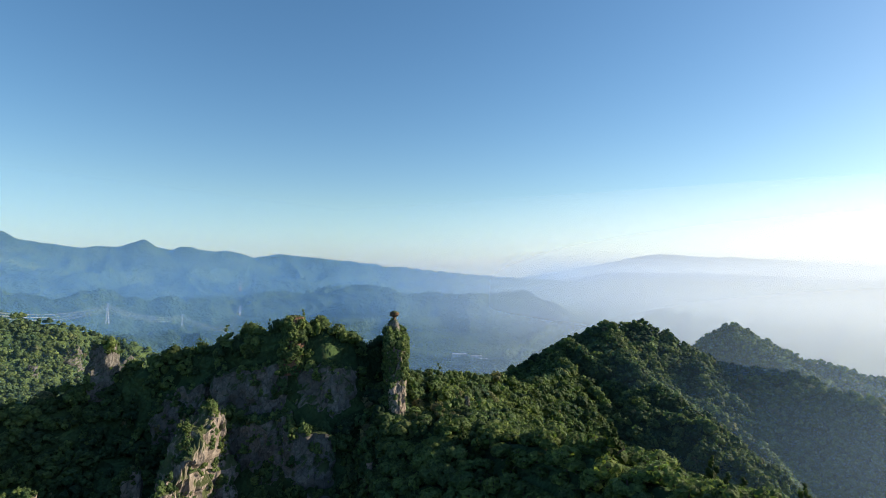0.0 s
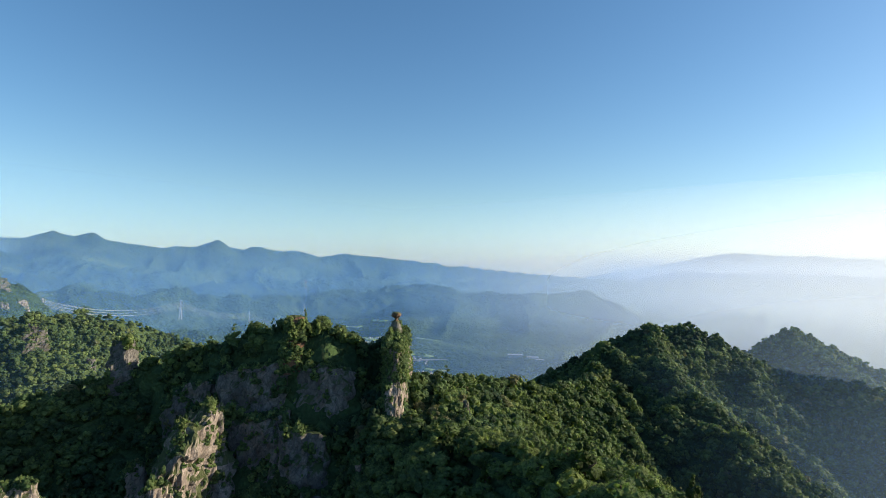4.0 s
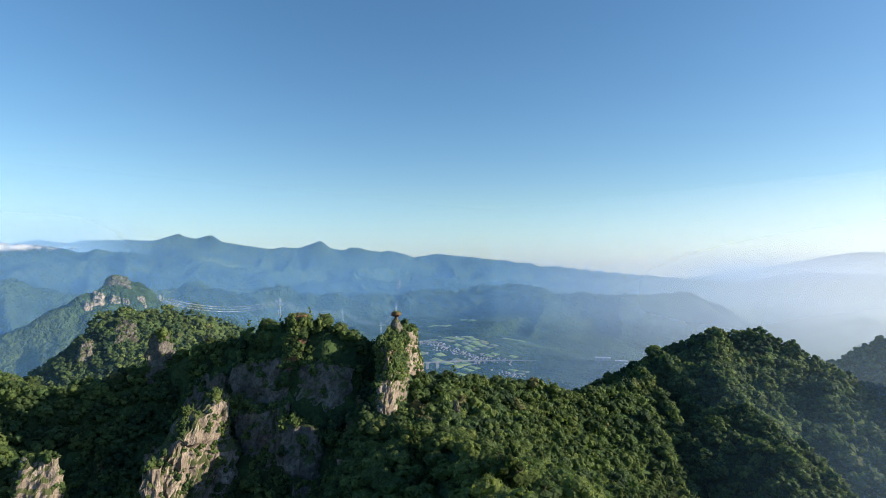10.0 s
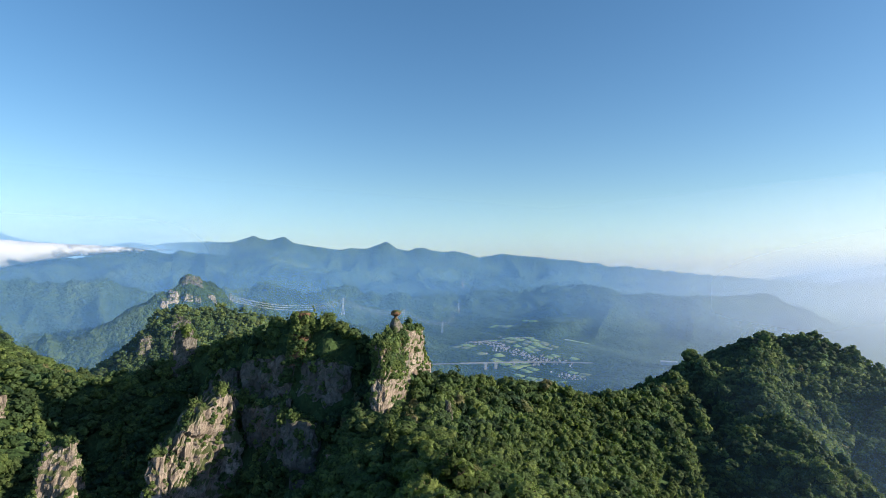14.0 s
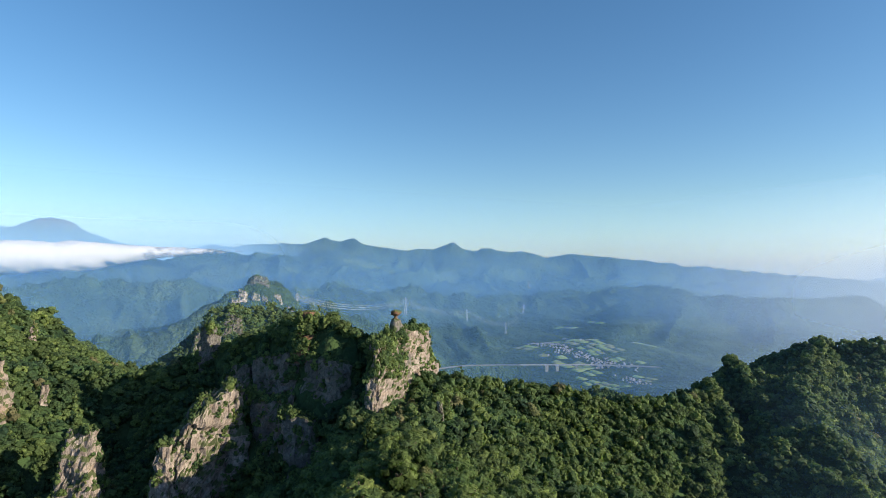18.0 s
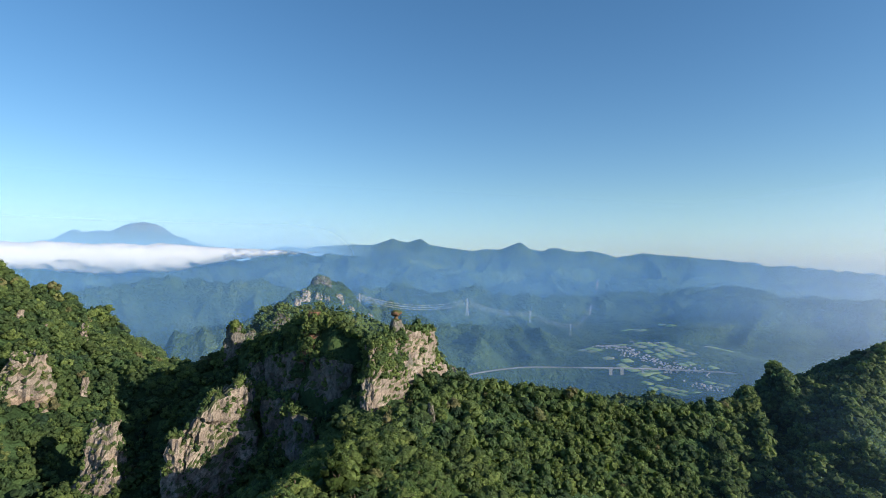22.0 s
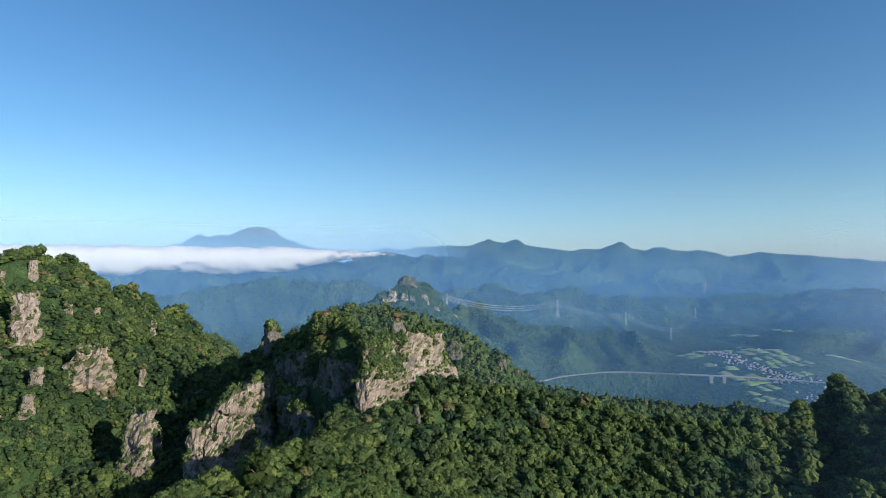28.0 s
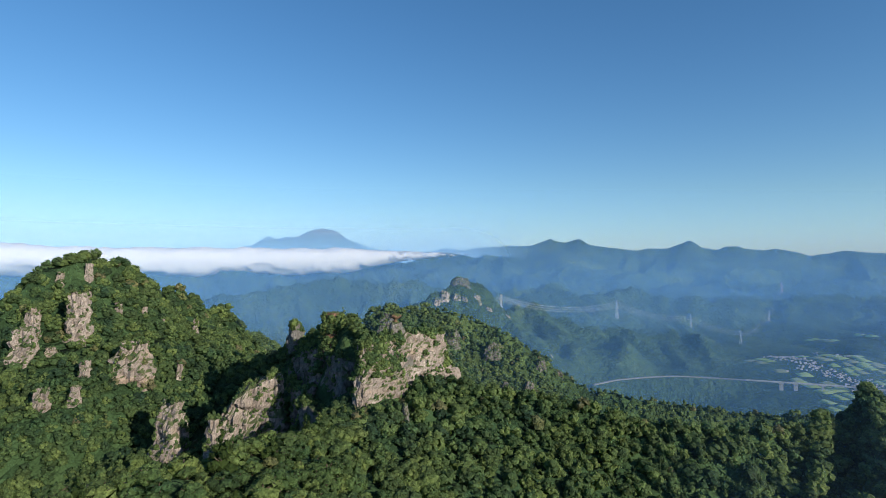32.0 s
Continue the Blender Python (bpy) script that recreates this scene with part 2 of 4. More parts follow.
def haze_sheet_material(name, thick, low, depth, rad, foot):
    """A tinted see-through sheet painted to stand for bluish valley haze, thickest low down, lit by sun and sky."""
    m = bpy.data.materials.new(name)
    m.use_nodes = True
    nt = m.node_tree
    nt.nodes.remove(nt.nodes["Principled BSDF"])
    out = nt.nodes["Material Output"]
    clear = nt.nodes.new("ShaderNodeBsdfTransparent")
    through_light = nt.nodes.new("ShaderNodeBsdfTranslucent")
    back = nt.nodes.new("ShaderNodeBsdfDiffuse")
    back.inputs["Color"].default_value = (*HAZE_BLUE, 1)
    air = nt.nodes.new("ShaderNodeAddShader")
    nt.links.new(through_light.outputs[0], air.inputs[0])
    nt.links.new(back.outputs[0], air.inputs[1])
    geo = nt.nodes.new("ShaderNodeNewGeometry")
    sp = nt.nodes.new("ShaderNodeSeparateXYZ")
    nt.links.new(geo.outputs["Position"], sp.inputs["Vector"])
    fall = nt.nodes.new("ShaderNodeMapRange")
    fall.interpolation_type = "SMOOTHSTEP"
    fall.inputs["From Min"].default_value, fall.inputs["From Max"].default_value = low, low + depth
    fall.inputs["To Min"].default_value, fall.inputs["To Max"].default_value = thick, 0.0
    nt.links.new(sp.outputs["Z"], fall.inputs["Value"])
    # denser and paler over the plain to the east, painting in the sun's glow
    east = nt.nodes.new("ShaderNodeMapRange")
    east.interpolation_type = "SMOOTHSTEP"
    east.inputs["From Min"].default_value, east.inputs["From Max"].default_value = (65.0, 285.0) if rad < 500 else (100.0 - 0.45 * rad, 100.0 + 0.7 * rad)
    east.inputs["To Min"].default_value, east.inputs["To Max"].default_value = (0.0, 3.0) if rad < 400 else (1.0, 3.4) if rad < 500 else (1.0, SUN_GLOW_BOOST)
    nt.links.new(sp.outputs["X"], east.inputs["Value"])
    dense = nt.nodes.new("ShaderNodeMath")
    dense.operation = "MULTIPLY"
    dense.use_clamp = True
    # thin where it meets the ground
    toe = nt.nodes.new("ShaderNodeMapRange")
    toe.interpolation_type = "SMOOTHSTEP"
    toe.inputs["From Min"].default_value, toe.inputs["From Max"].default_value = foot, foot + 150.0
    nt.links.new(sp.outputs["Z"], toe.inputs["Value"])
    body = nt.nodes.new("ShaderNodeMath")
    body.operation = "MULTIPLY"
    nt.links.new(fall.outputs["Result"], body.inputs[0])
    nt.links.new(toe.outputs["Result"], body.inputs[1])
    nt.links.new(body.outputs[0], dense.inputs[0])
    nt.links.new(east.outputs["Result"], dense.inputs[1])
    if rad > 4000:      # the farthest sheets stand only round the volcano and over the eastern plain, added to tint what lies behind paler
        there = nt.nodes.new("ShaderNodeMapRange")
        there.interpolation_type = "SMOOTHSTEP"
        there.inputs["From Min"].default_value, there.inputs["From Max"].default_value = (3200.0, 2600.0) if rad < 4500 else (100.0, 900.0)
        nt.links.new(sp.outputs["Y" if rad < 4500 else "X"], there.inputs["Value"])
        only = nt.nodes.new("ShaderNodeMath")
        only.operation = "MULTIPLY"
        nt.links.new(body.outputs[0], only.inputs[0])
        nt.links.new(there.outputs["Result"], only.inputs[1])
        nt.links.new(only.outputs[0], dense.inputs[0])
    # the same eastward rise shifts the tint towards the painted sun glow
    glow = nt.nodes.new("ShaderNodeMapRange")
    glow.inputs["From Min"].default_value, glow.inputs["From Max"].default_value = (0.0, 3.0) if rad < 400 else (1.0, 3.4) if rad < 500 else (1.0, SUN_GLOW_BOOST)
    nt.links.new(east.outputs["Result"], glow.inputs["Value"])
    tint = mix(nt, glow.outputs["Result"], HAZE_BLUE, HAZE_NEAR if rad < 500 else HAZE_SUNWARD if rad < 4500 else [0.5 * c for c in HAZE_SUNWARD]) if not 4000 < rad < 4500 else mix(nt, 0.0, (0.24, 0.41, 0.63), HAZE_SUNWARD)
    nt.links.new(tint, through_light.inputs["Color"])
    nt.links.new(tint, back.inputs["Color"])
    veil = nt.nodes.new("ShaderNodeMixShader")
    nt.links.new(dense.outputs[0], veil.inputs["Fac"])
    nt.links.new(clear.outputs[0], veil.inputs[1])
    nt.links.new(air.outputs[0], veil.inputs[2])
    nt.links.new(veil.outputs[0], out.inputs["Surface"])
    return m


CLOUD, nt, b = material("cloud", 1.0, 0.0, 0.0)
b.inputs["Base Color"].default_value = (0.55, 0.55, 0.56, 1)
bump(nt, b, noise_tex(nt, 0.012, 6.0).outputs["Fac"], 0.25, 30.0)
wisp = noise_tex(nt, 0.006, 7.0, (1, 1, 2.2), 0.6)
geo = nt.nodes.new("ShaderNodeNewGeometry")
sp = nt.nodes.new("ShaderNodeSeparateXYZ")
nt.links.new(geo.outputs["Position"], sp.inputs["Vector"])
rag = nt.nodes.new("ShaderNodeMath")
rag.operation = "MULTIPLY_ADD"
nt.links.new(wisp.outputs["Fac"], rag.inputs[0])
rag.inputs[1].default_value = 130.0
nt.links.new(sp.outputs["Z"], rag.inputs[2])
thin = nt.nodes.new("ShaderNodeMapRange")
thin.interpolation_type = "SMOOTHSTEP"
thin.inputs["From Min"].default_value, thin.inputs["From Max"].default_value = 560.0, 650.0
nt.links.new(rag.outputs[0], thin.inputs["Value"])
# and breaks up towards its northern end
torn = noise_tex(nt, 0.011, 6.0, (1, 1, 2.0), 0.6)
along = nt.nodes.new("ShaderNodeMapRange")
along.inputs["From Min"].default_value, along.inputs["From Max"].default_value = 2500.0, 1300.0
along.inputs["To Min"].default_value, along.inputs["To Max"].default_value = -0.15, 0.5
nt.links.new(sp.outputs["Y"], along.inputs["Value"])
rest = nt.nodes.new("ShaderNodeMath")
nt.links.new(torn.outputs["Fac"], rest.inputs[0])
nt.links.new(along.outputs["Result"], rest.inputs[1])
ends = nt.nodes.new("ShaderNodeMapRange")
ends.interpolation_type = "SMOOTHSTEP"
ends.inputs["From Min"].default_value, ends.inputs["From Max"].default_value = 0.36, 0.66
nt.links.new(rest.outputs[0], ends.inputs["Value"])
whole = nt.nodes.new("ShaderNodeMath")
whole.operation = "MULTIPLY"
nt.links.new(thin.outputs["Result"], whole.inputs[0])
nt.links.new(ends.outputs["Result"], whole.inputs[1])
nt.links.new(whole.outputs[0], b.inputs["Alpha"])


# ---- mesh helpers ----
def mesh_of(name, verts, faces, mats, index=None, smooth=False, tone=None):
    """A mesh from arrays: verts (n, 3); faces (m, 3) or (m, 4)."""
    verts, faces = np.asarray(verts, np.float32), np.asarray(faces, np.int32)
    me = bpy.data.meshes.new(name)
    k = faces.shape[1]
    me.vertices.add(len(verts))
    me.vertices.foreach_set("co", verts.ravel())
    me.loops.add(faces.size)
    me.loops.foreach_set("vertex_index", faces.ravel())
    me.polygons.add(len(faces))
    me.polygons.foreach_set("loop_start", np.arange(len(faces), dtype=np.int32) * k)
    me.polygons.foreach_set("loop_total", np.full(len(faces), k, np.int32))
    for m in mats:
        me.materials.append(m)
    if index is not None:
        me.polygons.foreach_set("material_index", np.asarray(index, np.int32))
    me.polygons.foreach_set("use_smooth", np.full(len(faces), smooth))
    if tone is not None:
        me.attributes.new("tone", "FLOAT", "POINT").data.foreach_set("value", np.asarray(tone, np.float32))
    me.update(calc_edges=True)
    return me


def part(name, bm, mat, parent=None, label=""):
    """Links a bmesh as one mesh object under a thing or a part."""
    me = bpy.data.meshes.new(name)
    bm.to_mesh(me)
    bm.free()
    me.materials.append(mat)
    ob = new(name, me)
    ob.parent = parent
    return tagged(ob, label)


def bar(bm, a, c, w):
    """A square bar from a to c."""
    a, c = Vector(a), Vector(c)
    d = c - a
    q = d.to_track_quat("Z", "Y").to_matrix().to_4x4()
    bmesh.ops.create_cube(bm, size=1, matrix=Matrix.Translation((a + c) / 2) @ q @ Matrix.Diagonal((w, w, d.length, 1)))


def box(bm, x, y, z, sx, sy, sz, rz=0.0):
    bmesh.ops.create_cube(bm, size=1, matrix=pose(x, y, z, 0, 0, rz) @ Matrix.Diagonal((sx, sy, sz, 1)))


def hash3(ix, iy, iz, seed):
    h = (ix * 374761393 + iy * 668265263 + iz * 2147483647 + seed * 974634777) & 0xFFFFFFFF
    h = ((h ^ (h >> 13)) * 1274126177) & 0xFFFFFFFF
    h = ((h ^ (h >> 16)) * 2246822519) & 0xFFFFFFFF
    return ((h ^ (h >> 15)) & 0xFFFFFF) / float(0xFFFFFF) * 2 - 1


def vnoise(p, seed=0):
    """Smooth value noise, -1 to 1, of points (n, 3)."""
    p = np.asarray(p, np.float64)
    i = np.floor(p).astype(np.int64)
    f = p - i
    f = f * f * f * (f * (f * 6 - 15) + 10)
    out = 0
    for dx in (0, 1):
        for dy in (0, 1):
            for dz in (0, 1):
                w = (f[:, 0] if dx else 1 - f[:, 0]) * (f[:, 1] if dy else 1 - f[:, 1]) * (f[:, 2] if dz else 1 - f[:, 2])
                out = out + w * hash3(i[:, 0] + dx, i[:, 1] + dy, i[:, 2] + dz, seed)
    return out


def fbm(p, seed=0, octaves=4, gain=0.5):
    out, a, tot = 0, 1.0, 0
    for k in range(octaves):
        out = out + a * vnoise(p * 2.03 ** k + 17.3 * k, seed + k)
        tot, a = tot + a, a * gain
    return out / tot


def ridged(p, seed=0, octaves=4, gain=0.55):
    out, a, tot = 0, 1.0, 0
    for k in range(octaves):
        out = out + a * (1 - 2 * np.abs(vnoise(p * 2.07 ** k + 9.1 * k, seed + k)))
        tot, a = tot + a, a * gain
    return out / tot


# ---- the land ----
# crests: points along the crest; then, for the left and right side looking along it: cliff height, its width, slope below
CRESTS = [
    ([(-165, 228, 541), (-143, 229, 551), (-100, 225, 564), (-72, 223, 573), (-50, 223, 577), (-40, 228, 570), (-33, 232, 566), (-26, 237, 566)], (12, 18, 0.75), (36, 9, 0.75)),
    ([(-21, 240, 549), (-5, 260, 545), (15, 295, 540), (40, 328, 531), (68, 358, 527), (92, 430, 526), (112, 488, 536), (136, 512, 547)], (6, 14, 0.8), (4, 10, 0.6)),
    ([(136, 512, 547), (170, 512, 551), (203, 515, 530), (226, 526, 508), (252, 548, 522), (272, 556, 538), (304, 548, 524), (344, 520, 503), (400, 500, 497), (560, 470, 470)], (8, 20, 0.8), (8, 20, 0.62)),
    ([(136, 512, 548), (123, 430, 540), (132, 365, 522), (148, 320, 508), (152, 265, 488)], (3, 10, 0.62), (3, 10, 0.62)),
    ([(217, 518, 518), (195, 430, 508), (203, 365, 503), (205, 300, 478)], (3, 10, 0.62), (3, 10, 0.62)),
    ([(272, 556, 537), (292, 434, 503), (300, 350, 478)], (3, 10, 0.62), (3, 10, 0.62)),
    ([(344, 520, 502), (352, 430, 484), (360, 340, 462)], (3, 10, 0.6), (3, 10, 0.6)),
    ([(-14, 213, 536), (10, 194, 540), (26, 172, 543), (42, 150, 547), (54, 133, 549), (68, 114, 551), (92, 100, 546), (125, 86, 524)], (1, 8, 0.5), (3, 8, 0.95)),
    ([(-21, 222, 550), (-22, 210, 543), (-24, 200, 533), (-26, 190, 520), (-28, 180, 504)], (2, 5, 1.2), (2, 5, 1.1)),
    ([(-52, 224, 566), (-51, 214, 556), (-49, 205, 534), (-46, 194, 506)], (2, 4, 1.3), (2, 4, 1.3)),
    ([(-226, 62, 560), (-262, 92, 602), (-274, 118, 608), (-283, 142, 604), (-298, 166, 578), (-306, 185, 581), (-322, 208, 558), (-333, 226, 565), (-343, 242, 540), (-372, 292, 512), (-450, 370, 468)], (30, 30, 0.8), (44, 30, 0.36)),
    ([(-300, 188, 560), (-270, 196, 549), (-188, 196, 537), (-165, 226, 541)], (2, 10, 0.5), (2, 10, 0.45)),
    ([(-408, 376, 462), (-395, 402, 543), (-390, 415, 553), (-381, 470, 553), (-360, 515, 538), (-347, 535, 529), (-316, 553, 512), (-283, 588, 478), (-255, 643, 449), (-202, 709, 435), (-147, 766, 426), (-93, 793, 430), (40, 800, 415), (200, 790, 390)], (15, 20, 0.7), (22, 20, 0.6)),
    ([(-1180, 680, 430), (-1008, 850, 500), (-996, 942, 560), (-1014, 1030, 537), (-1040, 1100, 494), (-1100, 1166, 464), (-1140, 1250, 455), (-1223, 1368, 480)], (25, 40, 0.5), (25, 30, 0.75)),
    ([(-1223, 1368, 490), (-1261, 1590, 512), (-1202, 1701, 494), (-1116, 1811, 460), (-984, 1883, 392), (-827, 1922, 318), (-651, 1868, 289)], (20, 40, 0.4), (20, 40, 0.34)),
    ([(-1771, 1954, 470), (-1639, 2155, 472), (-1387, 2358, 445), (-1150, 2451, 418), (-908, 2465, 345), (-801, 2404, 320)], (20, 40, 0.4), (20, 40, 0.42)),
    ([(-874, 2481, 345), (-763, 2583, 352), (-559, 2643, 435), (-356, 2685, 460), (32, 2723, 450), (411, 3007, 482), (604, 2980, 430), (1000, 2900, 380)], (20, 50, 0.3), (20, 50, 0.25)),
    ([(-2400, 300, 440), (-2227, 688, 484), (-2235, 1011, 516), (-2270, 1192, 520), (-2089, 1338, 502), (-1900, 1700, 470), (-1700, 2300, 500)], (20, 50, 0.35), (20, 50, 0.35)),
    ([(-4100, 1500, 560), (-3990, 2150, 660), (-3851, 2522, 690), (-3689, 2746, 705), (-3574, 2909, 766), (-3403, 3127, 773), (-3305, 3240, 776), (-3183, 3372, 824), (-3158, 3399, 800), (-3129, 3428, 800), (-3100, 3457, 786), (-3068, 3488, 802), (-3026, 3529, 818), (-2974, 3577, 771), (-2845, 3691, 741), (-2673, 3831, 720), (-2629, 3865, 737), (-2509, 3953, 734), (-2428, 4008, 772), (-2378, 4042, 798), (-2303, 4091, 743), (-2217, 4143, 729), (-2164, 4174, 751), (-2035, 4183, 729), (-1910, 4231, 706), (-1869, 4251, 721), (-1738, 4315, 695), (-1661, 4350, 668), (-1566, 4401, 690), (-1428, 4493, 695), (-1019, 4600, 646), (-491, 4600, 594), (120, 4397, 534)], (20, 100, 0.6), (40, 120, 0.2)),
    ([(120, 4397, 533), (750, 4234, 499), (1472, 4042, 522), (2533, 3480, 495), (3200, 2700, 480)], (20, 100, 0.25), (30, 150, 0.06)),
    ([(517, 4821, 530), (1071, 4730, 622), (1400, 4640, 690), (1581, 4586, 715), (1800, 4500, 690), (2069, 4389, 684), (2545, 4132, 652), (2858, 3924, 624), (3400, 3400, 560)], (0, 50, 0.9), (0, 50, 0.9)),
    ([(-4475, 936, 713), (-4443, 1077, 749), (-4412, 1206, 786), (-4380, 1325, 836), (-4355, 1409, 867), (-4341, 1458, 847), (-4311, 1547, 869), (-4293, 1596, 865), (-4282, 1629, 886), (-4263, 1677, 916), (-4244, 1731, 920), (-4219, 1793, 937), (-4192, 1854, 931), (-4172, 1904, 908), (-4139, 1979, 858), (-4090, 2082, 802), (-4059, 2144, 775), (-4023, 2213, 758), (-3983, 2287, 758), (-3961, 2328, 732), (-3890, 2449, 709), (-3777, 2628, 699)], (0, 50, 0.8), (0, 50, 1.3)),
    ([(-3700, -900, 530), (-3780, 200, 552), (-3750, 900, 560), (-3640, 1500, 566), (-3500, 2100, 618), (-3380, 2600, 652)], (20, 60, 0.5), (20, 60, 0.22)),
    ([(-3650, 2430, 715), (-3558, 2581, 756), (-3480, 2700, 728)], (0, 50, 0.8), (0, 50, 0.8)),
    ([(-1000, 1045, 515), (-935, 1035, 470), (-850, 1020, 432), (-757, 990, 390), (-700, 975, 345)], (3, 10, 0.72), (3, 10, 0.72)),
    ([(-1202, 1350, 503), (-1095, 1325, 450), (-966, 1269, 406), (-836, 1201, 363), (-790, 1190, 325)], (3, 10, 0.72), (3, 10, 0.72)),
    ([(-1242, 1570, 504), (-1125, 1544, 446), (-988, 1484, 396), (-795, 1338, 362), (-750, 1310, 325)], (3, 10, 0.72), (3, 10, 0.72)),
    ([(-1107, 1593, 456), (-1018, 1585, 415), (-902, 1534, 380), (-823, 1519, 334)], (3, 10, 0.72), (3, 10, 0.72)),
    ([(-1058, 1677, 432), (-970, 1664, 396), (-864, 1618, 362), (-746, 1539, 332)], (3, 10, 0.72), (3, 10, 0.72)),
    ([(-1000, 1880, 402), (-936, 1811, 388), (-801, 1694, 364), (-730, 1640, 335)], (3, 10, 0.72), (3, 10, 0.72)),
    ([(-5, 258, 543), (8, 226, 541), (10, 196, 540)], (1, 8, 0.5), (1, 8, 0.5)),
]
CENTRE = (100.0, 40.0)
FLOOR_R = (0, 400, 800, 1200, 1550, 1700, 2000, 2600, 3500, 4300, 4990)
FLOOR_Z = (450, 440, 350, 236, 216, 250, 300, 345, 428, 478, 500)
HIGHWAY = [(-713, 1128, 322), (-708, 1220, 325), (-660, 1335, 328), (-605, 1420, 324), (-545, 1475, 322)]
RAVINES = [([(-44, 198), (-66, 190), (-92, 160), (-100, 120), (-90, 60)], 20, 20), ([(-153, 178), (-150, 150), (-142, 120), (-125, 80)], 24, 20)]


def spurs(k):
    """Rhythm of spurs and side valleys along a crest: arc lengths and values about 0."""
    wave = 48.0 if k in (2, 3) else 60.0 if k == 12 else 115.0 if k in (13, 14) else 150.0 if k in (15, 16, 17) else 180.0
    u = np.linspace(0, 14000, 7000)
    return u, ridged(np.stack([u / wave, 0 * u + 3.7 * k, 0 * u], -1), 40 + k, 3, 0.5)


SPURS = {k: spurs(k) for k in (2, 12, 13, 14, 15, 16, 17, 18, 19, 21, 22)}


def land(x, y):
    """Height of the bare ground."""
    x, y = np.asarray(x, float), np.asarray(y, float)
    r = np.hypot(x - CENTRE[0], y - CENTRE[1])
    soft = 3.0 + 0.0025 * np.minimum(r, 1100)
    wob = np.stack([x, y, 0 * x], -1)
    wx = x + 9 * fbm(wob / 60.0, 3, 3) + np.interp(r, [0, 2400, 3800, 4400], [0, 40, 40, 6]) * fbm(wob / 400.0, 4, 3)
    wy = y + 9 * fbm(wob / 60.0, 5, 3) + np.interp(r, [0, 2400, 3800, 4400], [0, 40, 40, 6]) * fbm(wob / 400.0, 6, 3)
    near = np.clip((r - 600) / 900, 0, 1)
    top = np.interp(r, FLOOR_R, FLOOR_Z)
    floor = top.copy()
    for k, (pts, left, right) in enumerate(CRESTS):
        best = np.full(x.shape, -1e9)
        gone = 0.0
        for (x0, y0, z0), (x1, y1, z1) in zip(pts, pts[1:]):
            dx, dy = x1 - x0, y1 - y0
            n2 = dx * dx + dy * dy
            t = np.clip(((wx - x0) * dx + (wy - y0) * dy) / n2, 0, 1)
            ex, ey = wx - x0 - t * dx, wy - y0 - t * dy
            d = np.hypot(ex, ey)
            side = 0.5 + 0.5 * (dx * ey - dy * ex) / (np.sqrt(n2) * (d + 0.01))
            c = right[0] + (left[0] - right[0]) * side
            w = right[1] + (left[1] - right[1]) * side
            m = right[2] + (left[2] - right[2]) * side
            dd = np.sqrt(d * d + 9) - 3
            if k in SPURS:
                m = m * (1 + (0.5 if k == 2 else 0.3 if k == 12 else 0.6 if k in (13, 14) else 1.0) * (0.75 - np.interp(gone + t * np.sqrt(n2) + 0.12 * d, *SPURS[k])))
                gone += np.sqrt(n2)
            best = np.maximum(best, z0 + t * (z1 - z0) - c * (1 - np.exp(-dd / w)) - m * dd)
        hi, lo = np.maximum(top, best), np.minimum(top, best)
        top = hi + soft * np.log1p(np.exp(np.clip((lo - hi) / soft, -40, 0)))
    for pts, deep, wide in RAVINES:
        far = np.full(x.shape, 1e9)
        for (x0, y0), (x1, y1) in zip(pts, pts[1:]):
            dx, dy = x1 - x0, y1 - y0
            t = np.clip(((wx - x0) * dx + (wy - y0) * dy) / (dx * dx + dy * dy), 0, 1)
            far = np.minimum(far, np.hypot(wx - x0 - t * dx, wy - y0 - t * dy))
        top = top - deep * np.exp(-(far / wide) ** 2)
    rise = np.clip((top - floor - 6) / (30 + 0.02 * r), 0, 1)
    p = np.stack([x, y, 0 * x], -1)
    rough = 2.2 * fbm(p / 14.0, 11, 3) * (1 - near) + near * (24 * ridged(p / (230.0 + 0.06 * np.clip(r - 2000, 0, 2000))[:, None], 12, 5, 0.55) + 5 * fbm(p / 40.0, 13, 2)) * np.interp(r, [900, 2400, 3000, 3900, 4300], [1, 1.1, 1.9, 1.6, 0.12])
    gully = (1 - near) * np.clip((r - 300) / 200, 0.25, 1) * 7 * ridged(p / 62.0, 15, 2)
    # ribs and gullies down the north-eastern hill
    u = x + 0.45 * (y - 500) + 16 * fbm(p / 70.0, 16, 2)
    hill = np.clip((x + 0.25 * (y - 300) - 70) / 60, 0, 1) * np.clip((y - 250) / 70, 0, 1) * np.clip((505 - y) / 60, 0, 1)
    gully = gully - 15 * hill + hill * 30 * ridged(np.stack([u / 44.0, y / 300.0, 0 * u], -1), 17, 2, 0.4)
    # ribs of the hills behind the valley
    s = 0.35 * x + 0.94 * y + 40 * fbm(p / 300.0, 20, 2)
    gully = gully + 30 * (-0.35 + ridged(np.stack([s / 120.0, (0.94 * x - 0.35 * y) / 700.0, 0 * s], -1), 21, 3, 0.5)) * np.interp(r, [900, 1150, 2200, 2500], [0, 1, 1, 0]) * np.clip((-x - 500) / 250, 0, 1)
    # spurs of the far range, running down to the valley
    a = np.arctan2(CENTRE[0] - x, y - CENTRE[1])
    spur = ridged(np.stack([a * 3600 / 280.0 + 0.9 * fbm(p / 700.0, 18, 2), r / 1500.0, 0 * r], -1), 19, 3, 0.5)
    west = np.clip((np.degrees(a) + 6) / 14, 0, 1)
